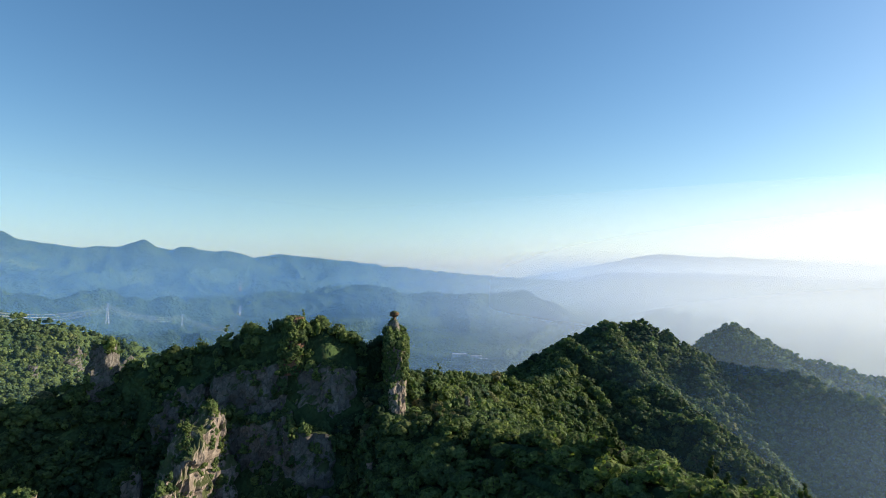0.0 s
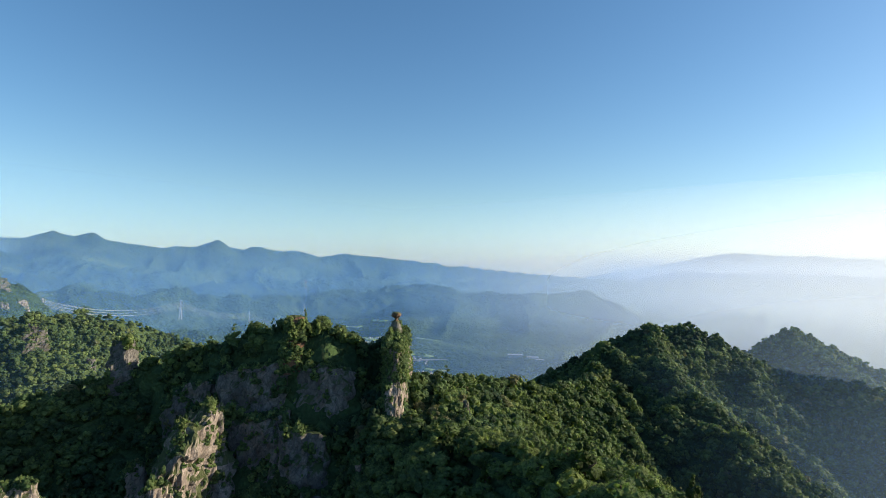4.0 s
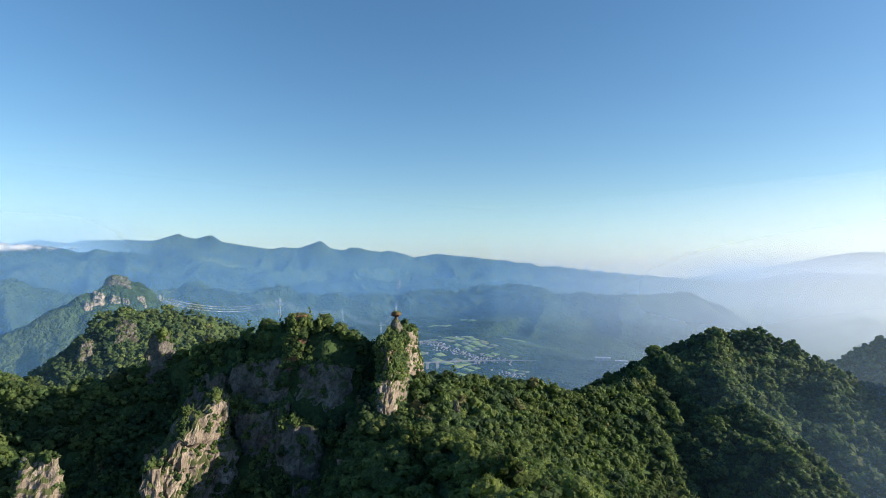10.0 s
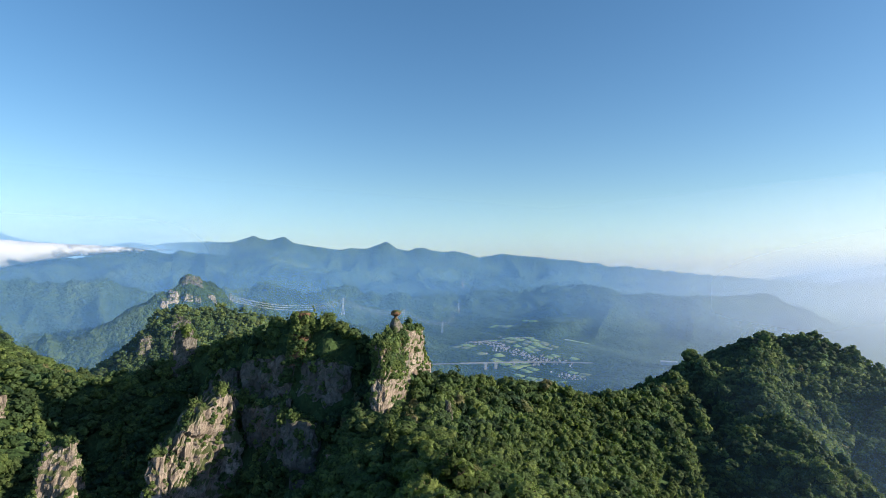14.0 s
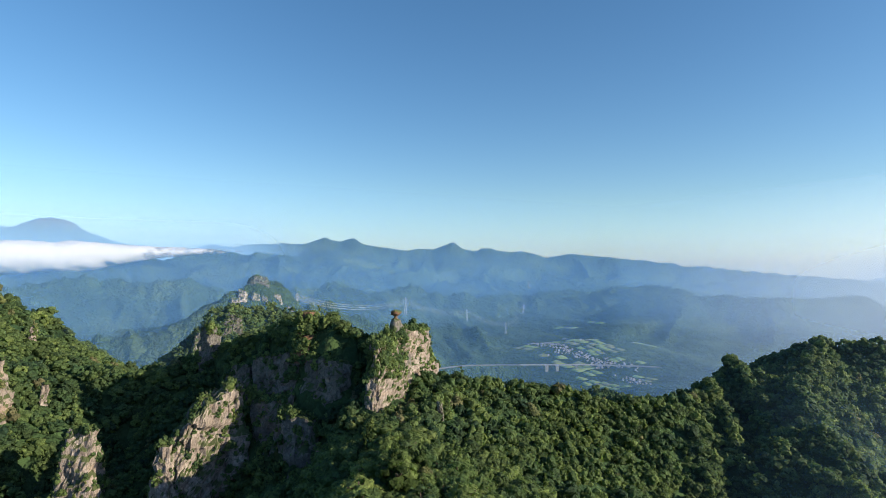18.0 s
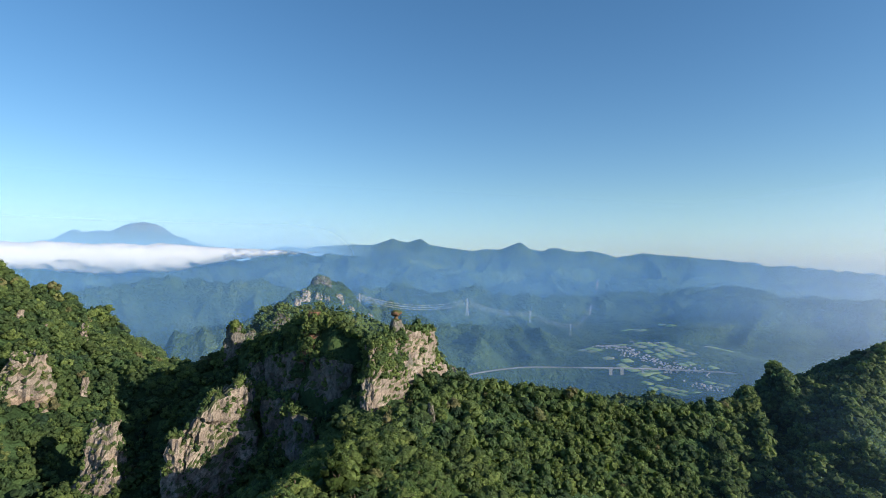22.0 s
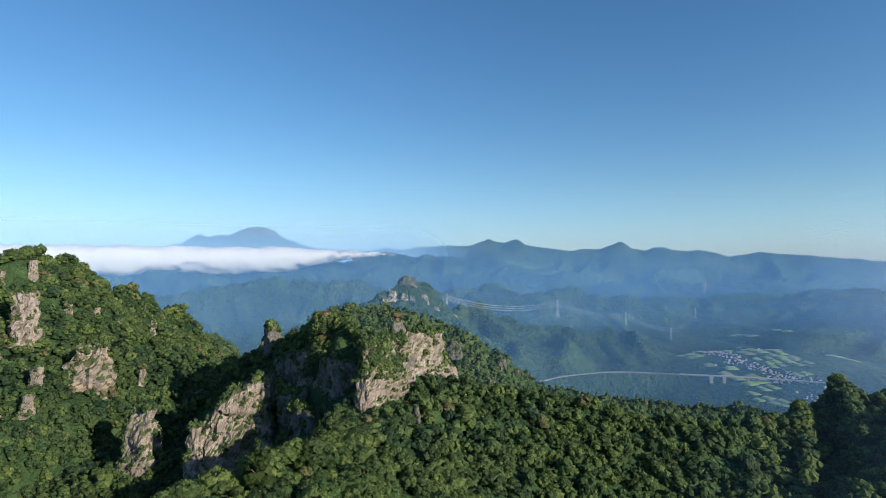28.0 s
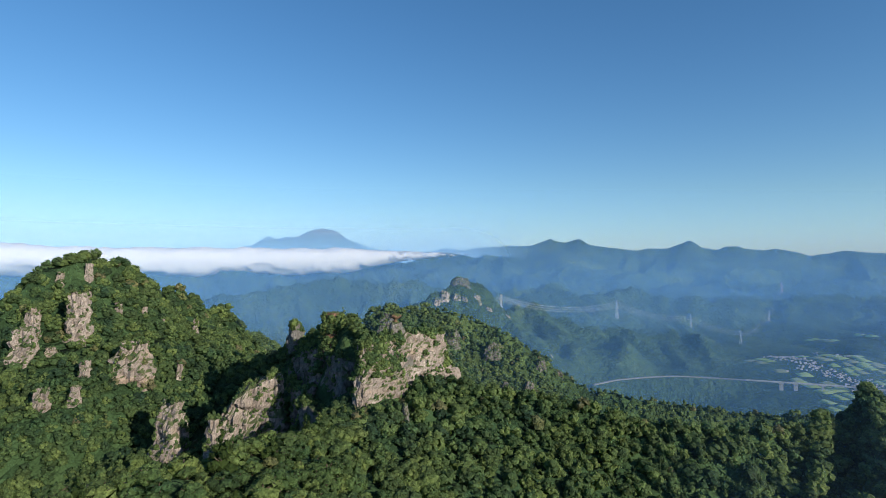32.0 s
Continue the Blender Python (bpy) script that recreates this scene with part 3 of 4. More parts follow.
    rise = np.maximum(rise, west * np.clip((r - 2600) / 300, 0, 1))
    gully = gully + west * 58 * spur * np.interp(r, [2300, 3000, 3900, 4480], [0, 1, 1, 0.0]) + 9 * spur * np.clip((r - 1200) / 400, 0, 1) * np.clip((4600 - r) / 400, 0, 1)
    # the cultivated valley floor
    vale = np.exp(-(((x + 400) * 0.8 + (y - 1640) * 0.6) / 330) ** 4 - (((x + 400) * -0.6 + (y - 1640) * 0.8) / 300) ** 4)
    smooth = 1 - 0.5 * np.clip((x + 750) / 250, 0, 1) * np.clip((r - 1650) / 200, 0, 1) * np.clip((3300 - r) / 300, 0, 1)
    rough, gully = rough * (1 - vale) * smooth, gully * (1 - vale) * smooth
    top = top * (1 - vale) + vale * (290 + 0.15 * (r - 1500))
    out = top + rise * (rough + gully) + near * (1 - rise) * 2.0 * fbm(p / 120.0, 14, 3)
    # the bench that carries the highway
    for (x0, y0, z0), (x1, y1, z1) in zip(HIGHWAY, HIGHWAY[1:]):
        dx, dy = x1 - x0, y1 - y0
        t = np.clip(((x - x0) * dx + (y - y0) * dy) / (dx * dx + dy * dy), 0, 1)
        d = np.hypot(x - x0 - t * dx, y - y0 - t * dy)
        k = np.exp(-(d / 26) ** 4)
        out = out * (1 - k) + k * (z0 + t * (z1 - z0) - 1.5)
    return out


def polar(az, r):
    """Plan place at an azimuth (degrees, left of north) and a range from the centre of the flight."""
    return CENTRE[0] - r * np.sin(np.radians(az)), CENTRE[1] + r * np.cos(np.radians(az))


AZ_STEP = 0.25
az = np.concatenate([np.arange(-60, 112, AZ_STEP), np.arange(112, 300, 4.0)])
rr = np.concatenate([[0.0, 20, 40, 60], 75 * 1.0135 ** np.arange(0, 166), 700 * 1.0095 ** np.arange(0, 300)])
rr = rr[rr < 4985]
A, R = np.meshgrid(az, rr)
gx, gy = polar(A.ravel(), R.ravel())
gz = land(gx, gy)
na, nr = len(az), len(rr)
i, j = np.meshgrid(np.arange(nr - 1), np.arange(na), indexing="ij")
jn = (j + 1) % na
quads = np.stack([i * na + j, (i + 1) * na + j, (i + 1) * na + jn, i * na + jn], -1).reshape(-1, 4)
ground = new("ground", mesh_of("ground", np.stack([gx, gy, gz], -1), quads, [LAND], smooth=True))
tagged(ground, "forested mountains falling to a hazy cultivated valley", "ground", kind="structure")

# ---- tinted sheets standing for hazy air ----
# the two nearest sheets are added only to veil and lighten the eastern hills
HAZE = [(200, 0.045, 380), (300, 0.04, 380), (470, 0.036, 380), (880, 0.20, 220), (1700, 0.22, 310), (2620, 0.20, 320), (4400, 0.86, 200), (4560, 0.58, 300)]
FLANK = 135.0 - SUN_AZ          # two long flanks stand at 45 degrees to the sunlight and meet ahead of it


def drift(az, rad):
    """How far out a sheet of haze lies at an azimuth."""
    west, east = np.cos(np.radians(az - FLANK)), np.cos(np.radians(az - FLANK + 90))
    return rad / np.where(az > FLANK, 1.0, np.where(az > FLANK - 45, west, np.where(az > FLANK - 135, east, 0.7071)))


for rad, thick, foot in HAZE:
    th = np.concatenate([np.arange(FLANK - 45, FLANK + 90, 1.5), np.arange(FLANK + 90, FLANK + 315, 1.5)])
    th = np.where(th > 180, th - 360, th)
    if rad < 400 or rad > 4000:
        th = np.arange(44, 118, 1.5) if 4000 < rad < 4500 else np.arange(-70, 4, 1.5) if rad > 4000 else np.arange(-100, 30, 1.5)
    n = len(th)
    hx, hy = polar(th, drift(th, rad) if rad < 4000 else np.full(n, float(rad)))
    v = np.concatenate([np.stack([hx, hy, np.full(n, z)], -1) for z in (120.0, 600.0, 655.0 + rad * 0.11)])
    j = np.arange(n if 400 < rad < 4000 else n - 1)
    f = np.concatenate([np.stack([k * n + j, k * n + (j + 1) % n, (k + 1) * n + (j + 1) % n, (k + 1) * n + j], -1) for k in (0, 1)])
    veil = new("haze", mesh_of("haze", v, f, [haze_sheet_material("haze_sheet_tint", thick, *((480.0, 120.0) if rad < 400 else (430.0, 220.0 + rad * 0.11) if rad < 1000 else (540.0, 330.0 + rad * 0.06) if rad < 4500 else (520.0, 250.0)), rad, foot)]))
    tagged(veil, "tinted see-through sheet painted to stand for bluish morning haze", "haze", kind="structure")


# ---- rocks ----
PERCHES = []          # ledges where shrubs take hold: place and how much they grow there
ROCK_FOOT = []        # plan outlines of rocks, kept clear of trees


def rock(name, x, y, foot, top, length, width, turn=0.0, taper=0.75, lean=(0, 0), crest=(0, 0), mat=None, label="", category="rock", rough=1.0, seed=0,
         shrubs=0.16, cover=0.035, bare=(0, 0), n=60, m=30, square=3.0, parent=None, green=None, hang=0.0):
    """A crag: a tapered block with clefts, ledges and a broken top. turn: degrees of its long side from east; crest: rise of the top at either end."""
    th = np.linspace(0, 2 * math.pi, n, endpoint=False)
    vv = np.concatenate([np.linspace(0, 1, m), [1.0] * 5])
    inner = np.concatenate([np.ones(m), [0.86, 0.66, 0.42, 0.2, 0.02]])
    c, s = np.cos(th), np.sin(th)
    rad = (np.abs(c) ** square + np.abs(s) ** square) ** (-1 / square)
    V, T = np.meshgrid(vv, np.arange(n), indexing="ij")
    I = np.repeat(inner[:, None], n, 1)
    prof = (1 - (1 - taper) * V ** 1.5) * I
    u = rad[T] * c[T] * prof
    w = rad[T] * s[T] * prof
    px, py = u * length / 2, w * width / 2
    high = top - foot + crest[0] * np.clip(-u, 0, 1) + crest[1] * np.clip(u, 0, 1)
    pz = foot + V * high
    p = np.stack([px, py, pz], -1).reshape(-1, 3)
    off = np.array([seed * 31.7, seed * 17.1, 0])
    size = min(length, width)
    q = p + off
    push = 0.20 * size * fbm(q / (0.55 * size), seed, 4, 0.6) + 0.11 * size * fbm(q * np.array([1, 1, 0.3]) / (0.18 * size + 0.6), seed + 5, 3) + 0.05 * size * ridged(q / (0.14 * size + 0.4), seed + 6, 2)
    ledge = 0.022 * size * np.sign(vnoise(q * np.array([0.04, 0.04, 1]) / (0.16 * size + 0.8), seed + 9)) * np.clip(vnoise(q / (0.5 * size), seed + 2) + 0.5, 0, 1)
    # joints split the rock into blocks, some standing out, some fallen away
    g = np.clip(0.16 * size, 0.8, 3.2)
    jag = (q + 0.9 * g * np.stack([vnoise(q / (1.7 * g), seed + 31), vnoise(q / (1.7 * g), seed + 32), vnoise(q / (1.7 * g), seed + 33)], -1)) / np.array([g, g, 1.7 * g])
    cell = np.floor(jag).astype(np.int64)
    ledge = ledge + 0.17 * g * hash3(cell[:, 0], cell[:, 1], cell[:, 2], seed + 34)
    flat = np.stack([c[T], s[T], 0 * V], -1).reshape(-1, 3)
    p = p + flat * (rough * (push + ledge) * np.minimum(1, I.ravel() * 1.5))[:, None]
    lift = 0.22 * size * fbm(q / (0.3 * size + 0.5), seed + 21, 3) + 0.10 * size * ridged(q / (0.2 * size + 0.5), seed + 22, 2)
    p[:, 2] += rough * lift * np.clip(V.ravel() * 2 - 1, 0, 1)
    p[:, 0] += lean[0] * V.ravel()
    p[:, 1] += lean[1] * V.ravel()
    a = radians(turn)
    world_p = np.stack([x + p[:, 0] * math.cos(a) - p[:, 1] * math.sin(a), y + p[:, 0] * math.sin(a) + p[:, 1] * math.cos(a), p[:, 2]], -1)
    i, j = np.meshgrid(np.arange(len(vv) - 1), np.arange(n), indexing="ij")
    jn = (j + 1) % n
    f = np.stack([i * n + j, i * n + jn, (i + 1) * n + jn, (i + 1) * n + j], -1).reshape(-1, 4)
    me = mesh_of(name, world_p - np.array([x, y, foot]), f, [mat or ROCK])
    ob = new(name, me)
    ob.location = (x, y, foot)
    ob.parent = parent
    if parent is None:
        tagged(ob, label, category)
    ROCK_FOOT.append((x, y - 3.0, length * 0.5, width * 0.28, a) if category == "cliff" else (x, y, length * 0.5, width * 0.5, a))
    # perches
    e1, e2 = world_p[f[:, 1]] - world_p[f[:, 0]], world_p[f[:, 3]] - world_p[f[:, 0]]
    nrm = np.cross(e1, e2)
    area = np.linalg.norm(nrm, axis=1) + 1e-9
    nz = nrm[:, 2] / area
    rng = np.random.default_rng(seed + 100)
    pick = (nz > 0.12) & (fbm(world_p[f].mean(1) / 5.0 + seed, seed + 4, 2) > 0.05) & (rng.random(len(f)) < 1.6 * shrubs * area)
    if cover:
        mid = world_p[f].mean(1)
        away = (nrm[:, 0] * bare[0] + nrm[:, 1] * bare[1]) / area < 0.3
        away |= mid[:, 2] > top - hang * (0.6 + 1.2 * (fbm(mid / 9.0 + seed, seed + 7, 2) + 0.3))
        more = away & (nz > -0.15) & (fbm(mid / 8.0 + seed, seed + 3, 2) > -0.12) & (rng.random(len(f)) < cover * area)
        for k in np.nonzero(more)[0]:
            PERCHES.append((*mid[k], 1.05))
    if green:
        mid = world_p[f].mean(1)
        patch = (mid[:, 2] > green[0] + 3 * fbm(mid / 6.0, seed + 8, 2)) & (mid[:, 1] > green[1]) & (mid[:, 1] < green[2]) & (rng.random(len(f)) < green[3] * area)
        for k in np.nonzero(patch)[0]:
            PERCHES.append((*mid[k], 0.8))
    for k in np.nonzero(pick)[0]:
        PERCHES.append((*world_p[f[k]].mean(0), 0.35 + 0.55 * min(1.0, nz[k])))
    return ob


# the fin under the balanced rock, edge-on from the south, sunlit on its east side
rock("rock_fin", -21, 241, 520, 570.5, 54, 7.5, 99, 0.88, (0, 0), (-4, -2), ROCK, "tall pale rock fin with shrubs on its crest", seed=3, rough=1.2, shrubs=0.35, cover=0.12, bare=(0.9, -0.4), n=150, m=60, square=5.0, green=(553, 205, 238, 0.32))
rock("rock_fin_end", -26, 268, 520, 553, 22, 13, 100, 0.7, (0, 0), (0, -8), ROCK, "stepped grey-brown end of a rock fin above forest", seed=4, rough=0.6, shrubs=0.10)
rock("rock_block", -21, 237.5, 556, 575.8, 17, 9.5, 99, 0.3, (0, 0), (0, 0), ROCK_SHADE_GREY, "grey rock plinth under a balanced boulder", seed=8, shrubs=0.3, cover=0.12, rough=0.45, n=40, m=18)
# main wall in its own shade, with more shade put into its rock colour
rock("cliff_buttress", -104, 221, 508, 549, 26, 12, -4, 0.85, (0, 0), (-8, 3), ROCK_SHADE_GREY, "shaded grey cliff buttress under forest", "cliff", seed=12, cover=0.11, shrubs=0.08, hang=14.0, n=80, m=36)
rock("cliff_buttress", -76, 220, 508, 558, 34, 13, -4, 0.85, (0, 0), (-4, 2), ROCK_SHADE_GREY, "shaded grey cliff face hung with trees", "cliff", seed=13, cover=0.05, shrubs=0.05, hang=11.0, bare=(0, -1), n=90, m=40)
rock("cliff_buttress", -46, 222, 506, 559, 26, 13, 8, 0.85, (0, 0), (0, -2), ROCK_SHADE_GREY, "shaded grey cliff face hung with trees", "cliff", seed=14, cover=0.05, shrubs=0.05, hang=10.0, bare=(0, -1), n=80, m=40)
rock("rock_step", -62, 207, 492, 523, 24, 9, 6, 0.7, (0, 0), (-4, 4), ROCK_SHADE_GREY, "grey rock step below a cliff", seed=17, cover=0.06, shrubs=0.1, n=60, m=26)
rock("rock_step", -68, 211, 498, 540, 30, 11, -3, 0.75, (0, 0), (-3, 3), ROCK_SHADE_GREY, "grey rock step under a cliff with hanging trees", seed=19, cover=0.05, shrubs=0.12, n=70, m=28)
rock("rock_step", -49, 207.5, 498, 537, 22, 10, 10, 0.75, (0, 0), (2, -3), ROCK_SHADE_GREY, "grey rock step under a cliff with hanging trees", seed=20, cover=0.05, shrubs=0.12, n=56, m=26)
rock("rock_step", -42, 203, 488, 516, 15, 8, 20, 0.7, (0, 0), (0, 0), ROCK_SHADE_GREY, "grey rock step in a shaded ravine", seed=18, cover=0.06, shrubs=0.1, n=50, m=24)
rock("rock_outcrop", -60, 220.5, 556, 578.5, 9, 7.5, 30, 0.72, (1.5, 0), (0, 0), ROCK_DARK, "rounded rock knob on a wooded crest", seed=15, rough=0.6, shrubs=0.4, cover=0.3, n=32, m=16, square=2.0, green=(556, 205, 240, 0.3))
rock("rock_outcrop", -144, 231, 542, 564.5, 12, 9, 10, 0.75, (0, 0), (0, 0), ROCK_SHADE_GREY, "blocky rock knob ending a wooded crest", seed=16, shrubs=0.04, cover=0.09, n=44, m=22)
# pinnacles on the sunlit flank
rock("pinnacle", -85, 186, 474, 540, 42, 15, 84, 0.62, (1, 0), (-20, 10), ROCK, "pale jagged rock fin tufted with shrubs", seed=21, n=96, m=56, rough=1.15, shrubs=0.2)
rock("pinnacle", -80, 199, 500, 546, 13, 11, 50, 0.45, (0, 1), (0, 0), ROCK, "pale rock tooth with a tree on its tip", seed=27, n=56, m=36, rough=1.2, shrubs=0.2)
rock("pinnacle", -86, 172, 476, 527, 13, 10, 20, 0.45, (0, -1), (0, 0), ROCK, "pale rock tooth below a jagged fin", seed=30, n=56, m=36, rough=1.2, shrubs=0.15)
rock("pinnacle", -109, 194, 500, 526, 8, 6, 10, 0.6, (1, 0), (0, 0), ROCK, "small pale rock tooth capped by a tree", seed=24, shrubs=0.5, n=40, m=24)
rock("pinnacle", -123.5, 155, 476, 531, 22, 15, 35, 0.45, (3, 1), (0, 0), ROCK, "fluted pale rock tower above a ravine", seed=25, n=72, m=40)
rock("pinnacle", -24, 195, 498, 531, 4.2, 3.6, 10, 0.5, (0, 0), (0, 0), ROCK, "thin rock pillar in a wooded ravine", seed=26, n=36, m=26, shrubs=0.4)
rock("rock_tooth", 10, 225, 536, 547, 4.0, 3.5, 20, 0.35, (0, 0), (0, 0), ROCK_SHADE_GREY, "small dark pointed rock rising out of the canopy", seed=28, n=32, m=20, shrubs=0.1)
# crags on the western mountain
for k, (x, y, foot, top, ln, wd, tn) in enumerate([
        (-225, 115, 556, 585, 22, 14, 50), (-227, 90, 561, 575, 14, 9, 57), (-210, 87, 549, 564, 20, 13, 64), (-209, 100, 548, 552, 11, 7, 71), (-185, 118, 536, 546, 10, 6, 53), (-190, 143, 535, 553, 32, 19, 60), (-167, 98, 528, 535, 13, 8, 67), (-167, 113, 529, 535, 9, 5, 74), (-257, 189, 550, 561, 6, 4, 56), (-330, 237, 536, 544, 8, 5, 63), (-190, 169, 532, 539, 5, 4, 70), (-247, 138, 572, 577, 8, 5, 52), (-252, 154, 566, 572, 6, 4, 59), (-249, 165, 558, 563, 5, 4, 66), (-257, 103, 594, 597, 8, 5, 73), (-263, 120, 597, 603, 8, 5, 55)]):
    rock("crag", x, y, foot - 12, top + 1, ln * 0.78, wd * 0.9, tn, 0.6, (2, -1), (0, 0), ROCK, "weathered buff crag standing out of forest", seed=40 + k, n=48, m=24, shrubs=0.12, rough=1.35)
for k, (x, y, foot, top, ln, wd, tn) in enumerate([
        (-373, 413, 538, 551, 17, 11, 50), (-339, 480, 517, 529, 17, 11, 57), (-310, 516, 505, 516, 16, 10, 64), (-282, 565, 489, 496, 12, 7, 71), (-281, 590, 474, 481, 12, 7, 53), (-266, 501, 472, 480, 12, 7, 60), (-264, 531, 468, 477, 12, 7, 67), (-382, 383, 521, 533, 12, 8, 74), (-366, 402, 531, 539, 9, 5, 56), (-337, 432, 513, 522, 9, 5, 63), (-383, 380, 519, 531, 10, 6, 70)]):
    rock("crag", x, y, foot - 12, top - 4, ln * 1.2, wd * 1.2, tn, 0.5, (2, -1), (2, -3), ROCK_SHADE_GREY, "grey crag breaking through hillside forest", seed=70 + k, n=40, m=20, shrubs=0.1, rough=1.4)
for k, (x, y, deep, rise, ln, wd, tn) in enumerate([(-994, 943, 30, 1, 56, 26, 55), (-990, 892, 70, 8, 30, 26, 58), (-968, 915, 44, 5, 26, 20, 60), (-985, 866, 60, 6, 18, 20, 62), (-956, 968, 20, 5, 28, 13, 50), (-945, 998, 18, 4, 22, 12, 60),
                                                    (-920, 1040, 16, 4, 20, 10, 60), (-955, 930, 22, 4, 18, 11, 40), (-790, 1060, 14, 4, 20, 10, 60)]):
    z = float(land(np.array([x]), np.array([y]))[0])
    rock("crag", x, y, z - deep, z + rise, ln, wd, tn, 0.55, (2, -1), (3, -4), ROCK_SHADE_GREY if k == 0 else ROCK_PALE, "dark flat-topped knob on a distant rocky peak" if k == 0 else "pale cliff on a distant rocky peak",
         seed=80 + k, n=48, m=24, shrubs=0.01, rough=1.3)


# the balanced rock: a hammer head on a thin neck
def balanced_rock(x, y, z):
    n, m = 36, 26
    th = np.linspace(0, 2 * math.pi, n, endpoint=False)
    hs = np.linspace(0, 1, m)
    rad = np.interp(hs, [0, 0.12, 0.26, 0.38, 0.46, 0.56, 0.72, 0.86, 0.96, 1.0], [1.5, 0.95, 0.6, 0.6, 1.1, 1.65, 1.85, 1.75, 1.2, 0.05])
    p = np.array([[r * math.cos(t) * 1.08, r * math.sin(t) * 1.3, h * 4.4] for h, r in zip(hs, rad) for t in th])
    d = np.stack([np.cos(np.tile(th, m)), np.sin(np.tile(th, m)), 0 * np.tile(th, m)], -1)
    p += d * (0.75 * fbm(p / 1.9, 5, 3))[:, None] * np.repeat(np.minimum(1, rad), n)[:, None]
    p[:, 2] += 0.5 * fbm(p / 1.6, 6, 2) * (np.repeat(hs, n) > 0.5)
    i, j = np.meshgrid(np.arange(m - 1), np.arange(n), indexing="ij")
    f = np.stack([i * n + j, i * n + (j + 1) % n, (i + 1) * n + (j + 1) % n, (i + 1) * n + j], -1).reshape(-1, 4)
    ob = new("balanced_rock", mesh_of("balanced_rock", p, f, [ROCK_DARK]))
    ob.location = (x, y, z)
    return tagged(ob, "reddish-brown hammer-shaped rock balanced on a thin neck", "rock")


balanced_rock(-21, 237, 575.8)


# ---- trees ----
def ico(sub):
    bm = bmesh.new()
    bmesh.ops.create_icosphere(bm, subdivisions=sub, radius=1)
    bm.verts.index_update()
    v = np.array([p.co[:] for p in bm.verts])
    f = np.array([[p.index for p in t.verts] for t in bm.faces])
    bm.free()
    return v, f


def crown(seed, sub, lobes, leaves, leaf, conifer=False, tall=1.0):
    """A crown about 1 across and 1 high, foot at 0: rounded boughs heaped on a core, edged with leaf sprays."""
    rng = np.random.default_rng(seed)
    v, f = ico(sub)
    k = np.arange(lobes)
    if conifer:
        h = np.linspace(0.0, 1.0, lobes)
        out = 0.34 * (1 - h) ** 0.9
        mid = np.stack([out * np.cos(k * 2.4), out * np.sin(k * 2.4), 0.95 * h - 0.38], -1)
        rad = 0.05 + 0.15 * (1 - h)
        core, size = np.array([[0, 0, -0.22], [0, 0, 0.12]]), np.array([0.26, 0.16])
    else:
        h = np.clip(np.linspace(1.0, -0.3, lobes) + rng.normal(0, 0.06, lobes), -0.4, 1)
        turn = k * 2.4 + rng.normal(0, 0.3, lobes)
        out = rng.uniform(0.22, 0.32, lobes)
        mid = np.stack([out * np.sqrt(1 - h * h) * np.cos(turn), out * np.sqrt(1 - h * h) * np.sin(turn), 0.92 * out * h * tall], -1)
        rad = rng.uniform(0.16, 0.26, lobes)
        core, size = np.array([[0, 0, -0.04]]), np.array([0.31])
    mid, rad = np.concatenate([mid, core]), np.concatenate([rad, size])
    verts, faces, base = [], [], 0
    for q, (c, r) in enumerate(zip(mid, rad)):
        p = c + v * np.array([1, 1, 0.86 * tall]) * (r * (1 + 0.26 * vnoise(v * 2.3 + q * 7.7 + seed, seed + q)))[:, None] + rng.normal(0, 0.07, v.shape) * r
        m = p[f].mean(1)
        keep = m[:, 2] > -0.34
        for c2, r2 in zip(np.delete(mid, q, 0), np.delete(rad, q)):
            keep &= np.linalg.norm(m - c2, axis=1) > 0.86 * r2
        used, g = np.unique(f[keep], return_inverse=True)
        verts.append(p[used])
        faces.append(g.reshape(-1, 3) + base)
        base += len(used)
    if leaves:
        q = rng.integers(0, lobes, leaves)
        d = rng.normal(size=(leaves, 3))
        d = d / np.linalg.norm(d, axis=1)[:, None] + 1.1 * mid[q] / (np.linalg.norm(mid[q], axis=1)[:, None] + 0.01) + np.array([0, 0, 0.25])
        d /= np.linalg.norm(d, axis=1)[:, None]
        at = mid[q] + d * np.array([1, 1, 0.86 * tall]) * (rad[q] * rng.uniform(0.92, 1.16, leaves))[:, None]
        t1 = np.cross(d, rng.normal(size=(leaves, 3)))
        t1 /= np.linalg.norm(t1, axis=1)[:, None]
        out = np.cross(t1, d) + d * rng.uniform(0.0, 0.9, leaves)[:, None] + rng.normal(size=(leaves, 3)) * 0.3
        out /= np.linalg.norm(out, axis=1)[:, None]
        sz = leaf * rng.uniform(0.6, 1.35, leaves)[:, None]
        verts.append(np.stack([at - t1 * sz * 0.5, at + t1 * sz * 0.5, at + out * sz], 1).reshape(-1, 3))
        faces.append(base + np.arange(leaves * 3).reshape(-1, 3))
    v = np.concatenate(verts)
    v[:, 2] += 0.42
    return v, np.concatenate(faces)


def dome(v, f):
    """The upper part of a crown, for trees seen only from above and far off."""
    f = f[v[f][:, :, 2].mean(1) > 0.22]
    used, f = np.unique(f, return_inverse=True)
    return v[used], f.reshape(-1, 3)


NEAR = [crown(s, 1, 10, 200, 0.062, s == 6, 1.15 if s % 3 == 2 else 0.95) for s in range(7)]
MIDDLE = [crown(s + 20, 1, 6, 64, 0.084, s == 5, 1.15 if s % 3 == 2 else 0.95) for s in range(6)]
BACK = [crown(s + 30, 0, 6, 16, 0.11) for s in range(6)]
